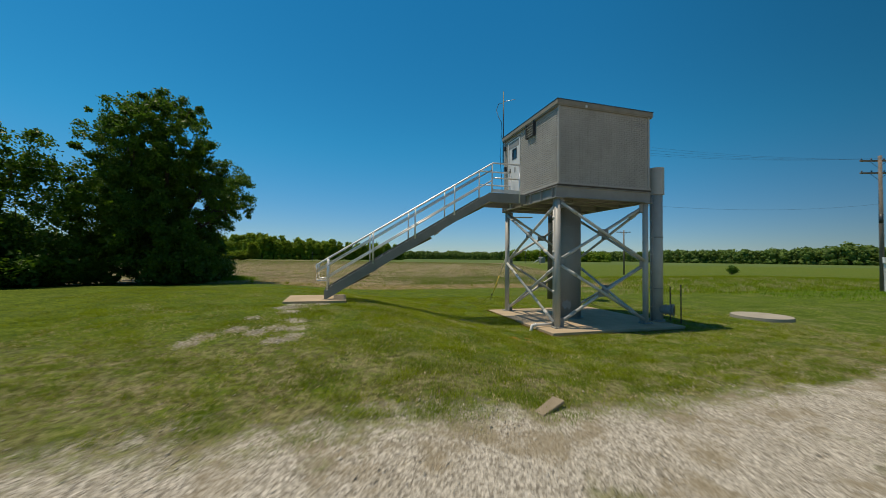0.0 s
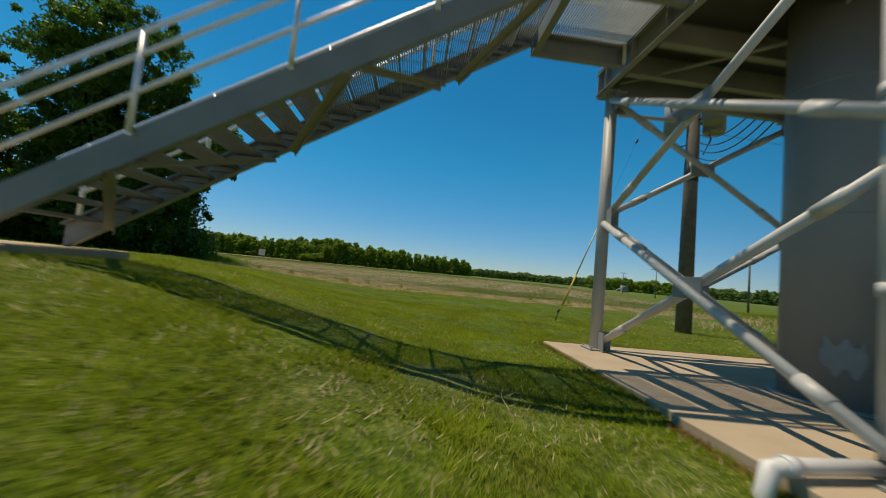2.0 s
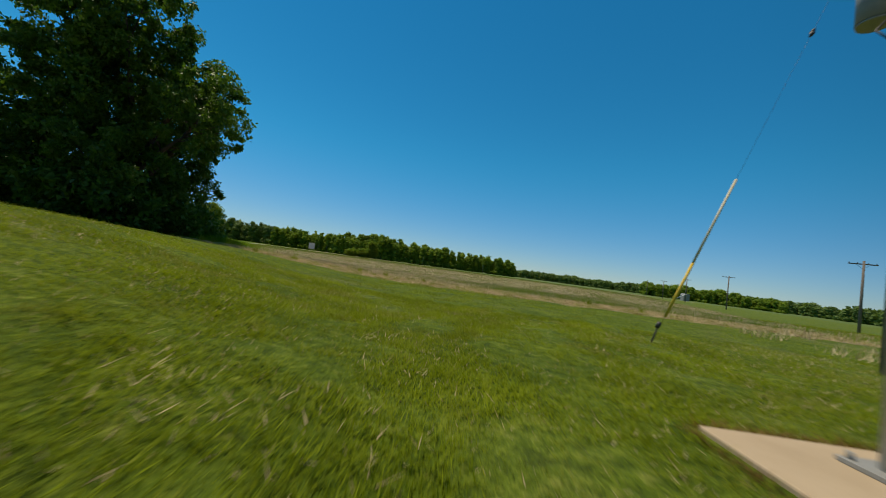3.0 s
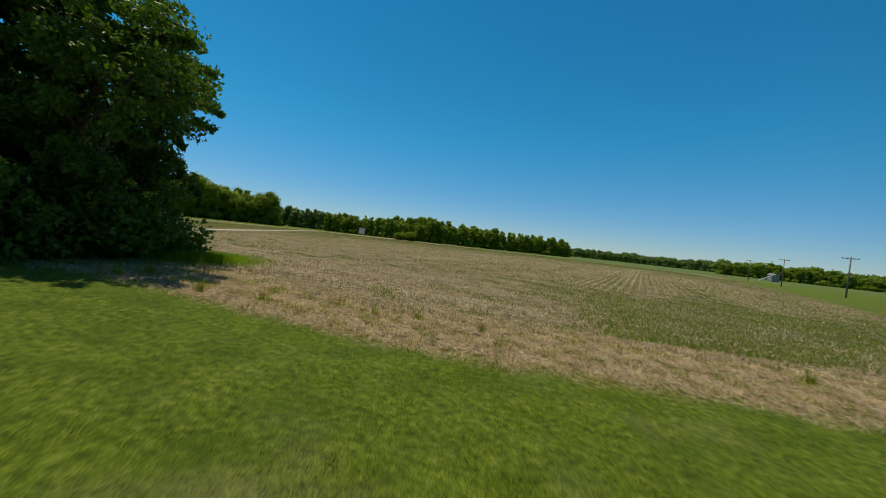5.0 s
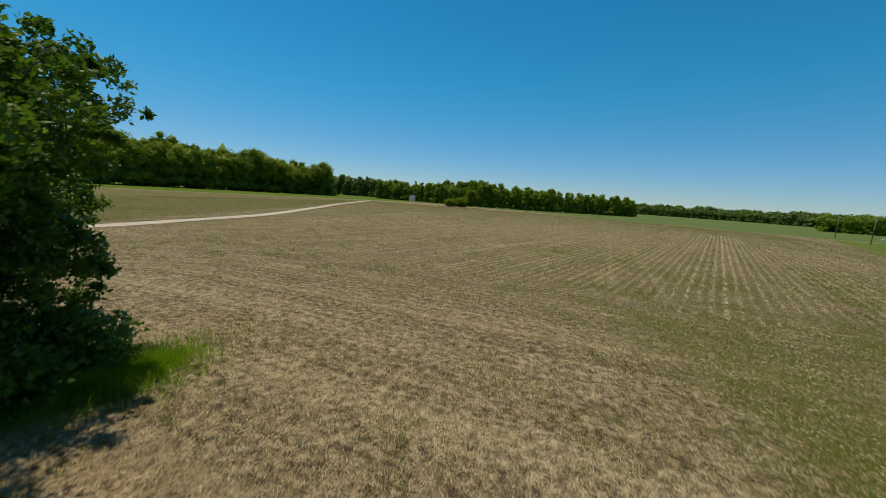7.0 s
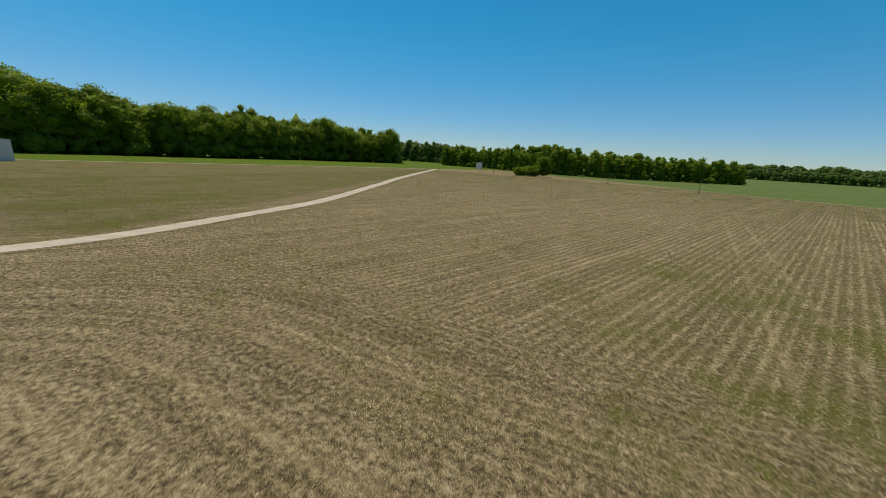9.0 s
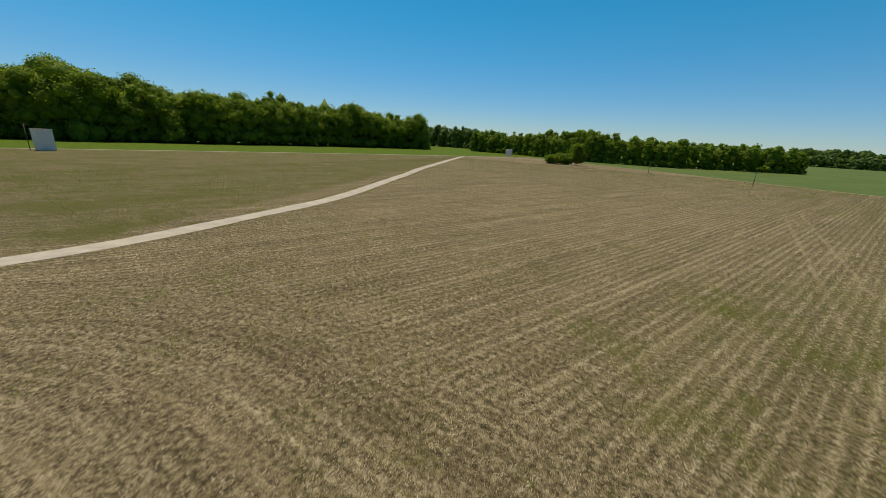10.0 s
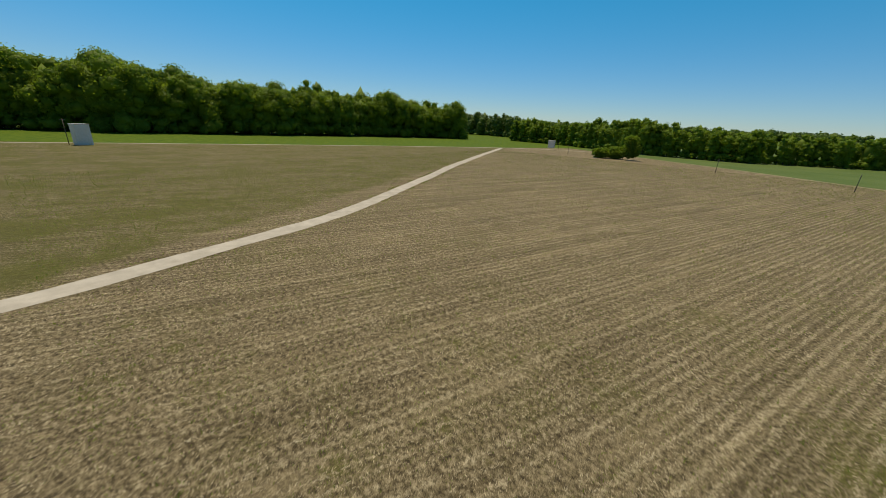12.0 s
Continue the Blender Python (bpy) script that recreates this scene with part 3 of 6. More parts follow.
def legs_and_braces():
    corners = [(0, 0), (X1, 0), (X1 - 0.06, Y1 - 0.03), (0.11, Y1 - 0.03)]
    for x, y in corners:
        bm = bmesh.new()
        tube(bm, (x, y, 0.02), (x, y, ZL), 0.09, seg=28)
        leg = tpart("leg", bm, M_LEG)
        bm = bmesh.new()
        box(bm, x - 0.16, x + 0.16, y - 0.16, y + 0.16, 0.0, 0.025, 0.004)
        for a in (-0.125, 0.125):
            for b in (-0.125, 0.125):
                tube(bm, (x + a, y + b, 0.02), (x + a, y + b, 0.06), 0.015, seg=6)
        tpart("base_plate", bm, M_STEEL, leg, "bolted steel base plate")
        bm = bmesh.new()
        box(bm, x - 0.17, x + 0.17, y - 0.17, y + 0.17, ZL, ZL + 0.03, 0.004)
        tpart("cap_plate", bm, M_STEEL, leg)
    mid = 2.02
    for (ax, ay), (bx, by) in zip(corners, corners[1:] + corners[:1]):
        d = Vector((bx - ax, by - ay, 0)).normalized()
        out = Vector((d.y, -d.x, 0)) * 0.045
        A, B = Vector((ax, ay, 0)) + d * 0.10, Vector((bx, by, 0)) - d * 0.10
        for lo, hi in ((0.14, mid - 0.09), (mid + 0.09, ZL - 0.13)):
            for s, (p, q) in enumerate(((A, B), (B, A))):
                o = out * (1 if s else -1)
                a, b = p + o + Vector((0, 0, lo)), q + o + Vector((0, 0, hi))
                bm = bmesh.new()
                tube(bm, a, b, 0.047, seg=16)
                rod = tpart("brace", bm, M_GALV)
                # flattened collar by each end
                w = (b - a).normalized()
                for e0, e1 in ((a + w * 0.42, a + w * 0.66), (b - w * 0.66, b - w * 0.42)):
                    bm = bmesh.new()
                    tube(bm, e0, e1, 0.056, seg=16)
                    tpart("sleeve", bm, M_GALV, rod)
            c = (A + B) / 2 + Vector((0, 0, (lo + hi) / 2))
            bm = bmesh.new()
            box(bm, -0.2, 0.2, -0.012, 0.012, -0.11, 0.11, 0.003)
            ang = math.atan2(d.y, d.x)
            bmesh.ops.transform(bm, matrix=Matrix.Translation(c) @ Matrix.Rotation(ang, 4, "Z"), verts=bm.verts)
            tpart("crossing_plate", bm, M_STEEL)
        for P, s in ((A, 1), (B, -1)):
            for z in (0.14, mid, ZL - 0.14):
                bm = bmesh.new()
                box(bm, -0.1, 0.12, -0.008, 0.008, -0.14, 0.14)
                bmesh.ops.transform(bm, matrix=Matrix.Translation(P + d * 0.02 * s + Vector((0, 0, z))) @ Matrix.Rotation(math.atan2(d.y, d.x) + (0 if s > 0 else math.pi), 4, "Z"), verts=bm.verts)
                tpart("gusset_plate", bm, M_STEEL)


def channel_x(bm, x0, x1, y, z0, z1, out, flange=0.09, t=0.012):
    """A steel channel along x; its flanges point to y + out."""
    box(bm, x0, x1, min(y, y + out * t), max(y, y + out * t), z0, z1)
    for z in (z0, z1 - t):
        box(bm, x0, x1, min(y + out * t, y + out * flange), max(y + out * t, y + out * flange), z, z + t)


def channel_y(bm, y0, y1, x, z0, z1, out, flange=0.09, t=0.012):
    box(bm, min(x, x + out * t), max(x, x + out * t), y0, y1, z0, z1)
    for z in (z0, z1 - t):
        box(bm, min(x + out * t, x + out * flange), max(x + out * t, x + out * flange), y0, y1, z, z + t)


def platform():
    x0, x1, y0, y1 = -0.10, 3.56, -0.13, 3.84
    z0, z1 = 4.05, 4.40
    for y, o in ((y0 + 0.09, -1), (y1 - 0.09, 1)):
        bm = bmesh.new()
        channel_x(bm, x0, x1, y, z0, z1, o)
        for x in (0.62, 2.3) if o > 0 else ():
            box(bm, x - 0.006, x + 0.006, min(y + o * 0.012, y + o * 0.085), max(y + o * 0.012, y + o * 0.085), z0 + 0.012, z1 - 0.012)
        tpart("edge_beam", bm, M_STEEL)
    for x, o in ((x0 + 0.09, -1), (x1 - 0.09, 1)):
        bm = bmesh.new()
        channel_y(bm, y0 + 0.09, y1 - 0.09, x, z0, z1, o)
        n = 6
        for i in range(n):
            y = y0 + 0.3 + (y1 - y0 - 0.6) * i / (n - 1)
            box(bm, min(x + o * 0.012, x + o * 0.085), max(x + o * 0.012, x + o * 0.085), y - 0.006, y + 0.006, z0 + 0.012, z1 - 0.012)
        tpart("edge_beam", bm, M_STEEL)
    for y in (0.55, 1.25, 2.45, 3.15):
        bm = bmesh.new()
        box(bm, x0 + 0.12, x1 - 0.12, y - 0.05, y + 0.05, 4.06, 4.075)
        box(bm, x0 + 0.12, x1 - 0.12, y - 0.006, y + 0.006, 4.075, 4.385)
        tpart("joist", bm, M_BEAM, None, "khaki painted joist")
    for y in (1.85,):
        bm = bmesh.new()
        for k in (-1, 1):
            tube(bm, (x0 + 0.2, y - 1.6 * k, 4.10), (x1 - 0.2, y + 1.6 * k, 4.10), 0.025, seg=8)
        tpart("tie_rod", bm, M_BEAM)
    bm = bmesh.new()
    box(bm, x0 + 0.02, x1 - 0.02, y0 + 0.02, y1 - 0.02, 4.40, 4.462)
    tpart("floor_deck", bm, M_UNDER, None, "dark underside of the cabin floor")
    bm = bmesh.new()
    box(bm, -0.06, 3.55, -0.11, 3.79, 4.466, 4.52, 0.008)
    tpart("sill_course", bm, M_TRIM, None, "light sill course round the wall foot")


def cabin():
    t = 0.10
    door = (2.44, 3.42, 4.60, 6.80)
    xa, xb, ya, yb = 0.015, 3.485, -0.035, 3.735
    # backing walls, with the doorway cut through
    bm = bmesh.new()
    box(bm, xa, xa + t, ya, door[0], ZF, ZR)
    box(bm, xa, xa + t, door[1], yb, ZF, ZR)
    box(bm, xa, xa + t, door[0], door[1], door[3], ZR)
    box(bm, xa, xa + t, door[0], door[1], ZF, door[2])
    wall_w = tpart("wall", bm, M_SHADED_MORTAR, None, "painted brick wall with door and louvre")
    bm = bmesh.new()
    box(bm, xa + t, xb, ya, ya + t, ZF, ZR)
    wall_s = tpart("wall", bm, M_BRICK, None, "painted brick wall without openings")
    bm = bmesh.new()
    box(bm, xb - t, xb, ya + t, yb, ZF, ZR)
    tpart("wall", bm, M_BRICK)
    bm = bmesh.new()
    box(bm, xa + t, xb - t, yb - t, yb, ZF, ZR)
    tpart("wall", bm, M_BRICK)
    # corner trims
    for x0, x1, y0, y1 in ((-0.022, 0.05, -0.075, -0.002), (3.46, 3.525, -0.075, 0.0), (-0.022, 0.05, 3.70, 3.775)):
        bm = bmesh.new()
        box(bm, x0, x1, y0, y1, ZF + 0.002, ZR - 0.002, 0.006)
        tpart("corner_trim", bm, M_TRIM)
    # roof
    bm = bmesh.new()
    box(bm, -0.09, 3.63, -0.12, 3.82, ZR, ZR + 0.15, 0.012)
    box(bm, -0.075, 3.615, -0.105, 3.805, ZR - 0.035, ZR - 0.001)
    roof = tpart("roof", bm, M_ROOF, None, "flat roof with a tan metal edge")
    bm = bmesh.new()
    box(bm, -0.10, 3.64, -0.13, 3.83, ZR + 0.151, ZR + 0.17, 0.004)
    tpart("roof_edge", bm, M_DARK, roof)
    bm = bmesh.new()
    box(bm, 0.92, 0.98, -0.16, -0.13, ZR - 0.02, ZR + 0.05, 0.006)
    tpart("roof_lamp", bm, M_RAIL, roof, "tiny pale fitting on the roof edge")
    # door
    y0, y1, z0, z1 = door
    bm = bmesh.new()
    box(bm, -0.012, 0.09, y0 + 0.001, y0 + 0.055, z0, z1)
    box(bm, -0.012, 0.09, y1 - 0.055, y1 - 0.001, z0, z1)
    box(bm, -0.012, 0.09, y0 + 0.055, y1 - 0.055, z1 - 0.055, z1 - 0.001)
    frame_ob = tpart("door_frame", bm, M_DOOR)
    wy0, wy1, wz0, wz1 = 2.74, 3.08, 6.05, 6.42
    bm = bmesh.new()
    a, b = y0 + 0.06, y1 - 0.06
    box(bm, 0.012, 0.055, a, wy0, z0 + 0.01, z1 - 0.06)
    box(bm, 0.012, 0.055, wy1, b, z0 + 0.01, z1 - 0.06)
    box(bm, 0.012, 0.055, wy0, wy1, z0 + 0.01, wz0)
    box(bm, 0.012, 0.055, wy0, wy1, wz1, z1 - 0.06)
    door_ob = tpart("door", bm, M_DOOR, None, "white steel door with a small window, closed")
    bm = bmesh.new()
    for p in ((wy0 - 0.02, wy0 + 0.012, wz0 - 0.02, wz1 + 0.02), (wy1 - 0.012, wy1 + 0.02, wz0 - 0.02, wz1 + 0.02),
              (wy0, wy1, wz0 - 0.02, wz0 + 0.012), (wy0, wy1, wz1 - 0.012, wz1 + 0.02)):
        box(bm, 0.0, 0.0115, *p)
    tpart("window_frame", bm, M_DARK, door_ob)
    bm = bmesh.new()
    box(bm, 0.025, 0.035, wy0, wy1, wz0, wz1)
    tpart("pane", bm, M_GLASS, door_ob, "dark glass pane")
    bm = bmesh.new()
    box(bm, 0.002, 0.0115, b - 0.12, b - 0.06, 5.42, 5.72, 0.004)
    tube(bm, (-0.05, b - 0.09, 5.60), (0.002, b - 0.09, 5.60), 0.014, seg=10)
    tube(bm, (-0.05, b - 0.09, 5.60), (-0.05, b - 0.24, 5.58), 0.011, seg=10)
    tpart("handle", bm, M_DARK, door_ob, "dark lever handle with a lock plate")
    bm = bmesh.new()
    box(bm, 0.004, 0.0115, 2.83, 2.92, 5.50, 5.70)
    tpart("notice", bm, M_PATCH, door_ob, "small pale notice sheet")
    bm = bmesh.new()
    box(bm, 0.004, 0.0112, a, b, 6.50, z1 - 0.06)
    tpart("transom_panel", bm, M_STEEL, door_ob, "grey panel over the door")
    # louvre
    vy0, vy1, vz0, vz1 = 1.34, 1.82, 6.47, 6.94
    bm = bmesh.new()
    box(bm, -0.02, 0.012, vy0, vy1, vz0, vz1)
    vent = tpart("louvre", bm, M_DARK, None, "dark louvred vent under the roof edge")
    for i in range(5):
        z = vz0 + 0.05 + i * 0.085
        bm = bmesh.new()
        box(bm, -0.008, 0.008, vy0 + 0.02, vy1 - 0.02, -0.05, 0.05)
        bmesh.ops.transform(bm, matrix=Matrix.Translation((-0.055, 0, z)) @ Matrix.Rotation(radians(48), 4, "Y"), verts=bm.verts)
        tpart("slat", bm, M_GALV, vent)
    for p in ((vy0 - 0.03, vy0, vz0 - 0.03, vz1 + 0.02), (vy1, vy1 + 0.03, vz0 - 0.03, vz1 + 0.02)):
        bm = bmesh.new()
        box(bm, -0.11, 0.012, *p)
        tpart("side_cheek", bm, M_DARK, vent)
    # antenna mast at the far corner, with a loop of cable
    bm = bmesh.new()
    tube(bm, (-0.05, 3.80, 6.0), (-0.05, 3.80, 9.1), 0.022, seg=10)
    mast = tpart("mast", bm, M_DARK, None, "thin dark antenna mast")
    bm = bmesh.new()
    tube(bm, (-0.05, 3.86, 8.68), (0.30, 3.42, 8.66), 0.012, seg=8)
    tpart("antenna", bm, M_RAIL, mast, "short pale rod aerial")
    bm = bmesh.new()
    path_tube(bm, [(-0.05, 3.80, 8.62), (-0.16, 4.05, 8.66), (-0.2, 4.18, 8.45), (-0.16, 4.05, 8.1), (-0.1, 3.86, 7.8), (-0.1, 3.9, 7.2), (-0.12, 3.95, 6.4), (-0.08, 3.84, 5.2), (-0.08, 3.80, 4.55)], 0.012, 8)
    tpart("cable", bm, M_DARK, mast)
    bm = bmesh.new()
    box(bm, -0.10, 0.014, 3.60, 3.69, 6.55, 6.72, 0.006)
    tpart("junction_box", bm, M_DARK, mast)
    bm = bmesh.new()
    box(bm, -0.10, 0.014, 3.55, 3.66, 5.70, 5.86, 0.006)
    tpart("junction_box", bm, M_DARK, mast)
    return wall_w, wall_s


def lay_bricks(wall_w, wall_s):
    """Bricks in running bond; those by the near corner are single parts, the rest one mesh."""
    L, H, joint = 0.204, 0.0681, 0.011
    brick_mesh = {}
    rng = random.Random(5)

    def mesh_of(length):
        key = round(length, 3)
        if key not in brick_mesh:
            b = bmesh.new()
            box(b, -0.012, 0.012, -length / 2, length / 2, -(H - joint) / 2, (H - joint) / 2)
            bmesh.ops.bevel(b, geom=list(b.edges), offset=0.003, segments=1, affect="EDGES")
            me = bpy.data.meshes.new("brick")
            b.to_mesh(me)
            b.free()
            me.materials.append(M_BRICK)
            brick_mesh[key] = me
        return brick_mesh[key]

    door = (2.44, 3.42, 4.60, 6.80)
    rows = 36
    for wall, a0, a1, turn in ((wall_w, 0.052, 3.698, 0), (wall_s, 0.052, 3.458, 1)):
        todo = []
        for r in range(rows):
            z = ZF + (r + 0.5) * H
            a = a0 - (L / 2 if r % 2 else 0)
            while a < a1 - 0.02:
                s, e = max(a, a0), min(a + L, a1)
                a += L
                spans = [(s, e)]
                if not turn and z + H / 2 > door[2] and z - H / 2 < door[3]:
                    spans = [q for q in ((s, min(e, door[0] - 0.002)), (max(s, door[1] + 0.002), e))]
                for s2, e2 in spans:
                    if e2 - s2 > 0.05:
                        todo.append((s2, e2, z))
        todo.sort(key=lambda q: q[0] * 0.6 + abs(q[2] - 5.2) * 0.4)
        rest = bmesh.new()
        for i, (s, e, z) in enumerate(todo):
            c = (s + e) / 2
            proud = rng.uniform(0.001, 0.002) if turn else rng.uniform(0.007, 0.010)
            loc = Vector((0.015 - proud, c, z)) if not turn else Vector((c, -0.035 - proud, z))
            rot = Matrix.Rotation(radians(90) if turn else 0, 4, "Z")
            m = Matrix.Translation(loc - tower.location) @ rot
            if i < 285:
                ob = new("brick", mesh_of(e - s - 0.005))
                ob.parent = wall
                ob.matrix_basis = m
            else:
                k = len(rest.verts)
                rest.from_mesh(mesh_of(e - s - 0.005))
                rest.verts.ensure_lookup_table()
                bmesh.ops.transform(rest, matrix=m, verts=rest.verts[k:])
        ob = part("bricks", rest, M_BRICK, wall)
        ob["kind"] = "stuff"


def column_and_pipe():
    bm = bmesh.new()
    cx, cy, r = 1.66, 1.78, 0.43
    tube(bm, (cx, cy, 0.02), (cx, cy, 4.39), r, seg=56)
    col = tpart("riser_column", bm, M_COLUMN, None, "wide grey steel riser column")
    bm = bmesh.new()
    tube(bm, (cx, cy, 0.003), (cx, cy, 0.03), r + 0.09, seg=56)
    tpart("base_ring", bm, M_COLUMN, col)
    for z in (1.9, 3.3):
        bm = bmesh.new()
        tube(bm, (cx, cy, z), (cx, cy, z + 0.012), r + 0.004, seg=56)
        tpart("weld_seam", bm, M_COLUMN, col)
    # primer patch, laid on the curve
    bm = bmesh.new()
    vs = []
    for k in range(17):
        row = []
        for j in range(9):
            a = radians(206 + k * 2.6)
            rr = r + 0.004
            row.append(bm.verts.new((cx + rr * math.cos(a), cy + rr * math.sin(a), 0.36 + 0.035 * j + 0.05 * math.sin(k * 0.9) * (1 if j in (0, 8) else 0))))
        vs.append(row)
    for k in range(16):
        for j in range(8):
            if (k in (0, 15)) and j in (0, 1, 6, 7):
                continue
            bm.faces.new((vs[k][j], vs[k + 1][j], vs[k + 1][j + 1], vs[k][j + 1]))
    tpart("primer_patch", bm, M_PATCH, col, "pale primer patch near the foot")

    # thin conduit beside the near leg
    bm = bmesh.new()
    tube(bm, (0.05, 0.26, 0.02), (0.05, 0.26, 4.06), 0.045, seg=16)
    for z in (1.05, 2.3, 3.4):
        tube(bm, (0.05, 0.26, z), (0.05, 0.26, z + 0.09), 0.056, seg=16)
    tpart("conduit", bm, M_GALV, None, "thin vertical conduit beside a leg")
    # small bent pipes under the floor
    bm = bmesh.new()
    path_tube(bm, [(0.1, 0.35, 3.95), (0.75, 0.35, 3.95), (0.8, 0.35, 3.98), (0.82, 0.35, 4.07)], 0.03, 10)
    tpart("drain_pipe", bm, M_BEAM, None, "khaki pipe stub under the floor")
    bm = bmesh.new()
    path_tube(bm, [(0.35, 3.95, 4.10), (0.35, 3.95, 3.90), (0.40, 3.95, 3.86), (1.4, 3.95, 3.90)], 0.03, 10)
    tpart("drain_pipe", bm, M_GALV)


legs_and_braces()
platform()
WALLS = cabin()
column_and_pipe()

# slabs
for y0, y1, x0, drop, label in ((-0.70, 1.148, -0.60, 0.0, "thick sand-coloured concrete slab under the tower, cast in two bays"),
                                (1.152, 4.06, -0.57, -0.0, "sand-coloured concrete slab under the tower")):
    bm = bmesh.new()
    box(bm, x0, 4.3, y0, y1, -0.32, 0.0 + drop, 0.012)
    ob = part("slab", bm, M_SLAB)
    tagged(ob, label, "slab", kind="structure")

# discharge pipe
PX, PY = 4.22, 0.33
pipe = thing("discharge_pipe", (PX, PY, 0), "tall grey steel discharge pipe with hood and flanged outlet", "pipe")


def discharge_pipe():
    bm = bmesh.new()
    tube(bm, (0, 0, 0.0), (0, 0, 4.5), 0.2, seg=40)
    body = part("barrel", bm, M_LEG, pipe)
    bm = bmesh.new()
    tube(bm, (0, 0, 4.42), (0, 0, 5.34), 0.25, seg=40, caps=False)
    tube(bm, (0, 0, 4.42), (0, 0, 4.46), 0.25, 0.2, seg=40)
    tube(bm, (0, 0, 5.34), (0, 0, 5.36), 0.255, seg=40)
    part("hood", bm, M_LEG, pipe)
    for z, r in ((0.003, 0.27), (1.12, 0.213), (2.9, 0.207)):
        bm = bmesh.new()
        tube(bm, (0, 0, z), (0, 0, z + 0.045), r, seg=40)
        part("flange", bm, M_STEEL, body)
    a, b = Vector((0.05, -0.1, 0.42)), Vector((0.27, -0.44, 0.42))
    bm = bmesh.new()
    tube(bm, a, b, 0.16, seg=28)
    stub = part("outlet", bm, M_STEEL, pipe)
    for f, r, t in ((0.4, 0.19, 0.05), (0.74, 0.215, 0.08), (0.94, 0.215, 0.08)):
        bm = bmesh.new()
        tube(bm, a.lerp(b, f), a.lerp(b, f + t), r, seg=28)
        part("outlet_flange", bm, M_STEEL, stub, "bolted flange")
    bm = bmesh.new()
    tube(bm, a.lerp(b, 1.021), a.lerp(b, 1.05), 0.14, seg=28)
    part("blank_cap", bm, M_DARK, stub, "dark end cap")
    # a narrow conduit strapped to the side facing the tower
    bm = bmesh.new()
    tube(bm, (-0.25, -0.05, 0.0), (-0.25, -0.05, 4.4), 0.035, seg=14)
    duct = part("conduit", bm, M_STEEL, pipe)
    for k in range(7):
        bm = bmesh.new()
        box(bm, -0.295, -0.19, -0.075, -0.02, 0.5 + k * 0.6, 0.53 + k * 0.6)
        part("strap", bm, M_GALV, duct)


discharge_pipe()

# white drain elbow at the slab's edge
bm = bmesh.new()
path_tube(bm, [(-0.02, 0.24, 0.075), (-0.66, 0.20, 0.075), (-0.76, 0.195, 0.06), (-0.79, 0.19, -0.03), (-0.86, 0.17, -0.22)], 0.045, 16)
tube(bm, (-0.68, 0.20, 0.075), (-0.60, 0.204, 0.075), 0.055, seg=16)
ob = part("drain_elbow", bm, M_PVC)
tagged(ob, "white plastic drain pipe bent over the slab's edge", "drain pipe")

# ---- the stair ----
YN, YF = 1.82, 2.98          # stringers
XT, XB = -1.46, -6.95
stair = thing("stair", (-4.2, 2.4, 0.8), "grey steel open-tread stair with pale pipe railings", "stair")


def spart(name, bm, mat, parent=None, label=""):
    bmesh.ops.translate(bm, verts=bm.verts, vec=-stair.location)
    return part(name, bm, mat, parent or stair, label)


def top_z(x):
    return 1.10 + (x + 6.95) * (4.43 - 1.10) / (6.95 - 1.50)


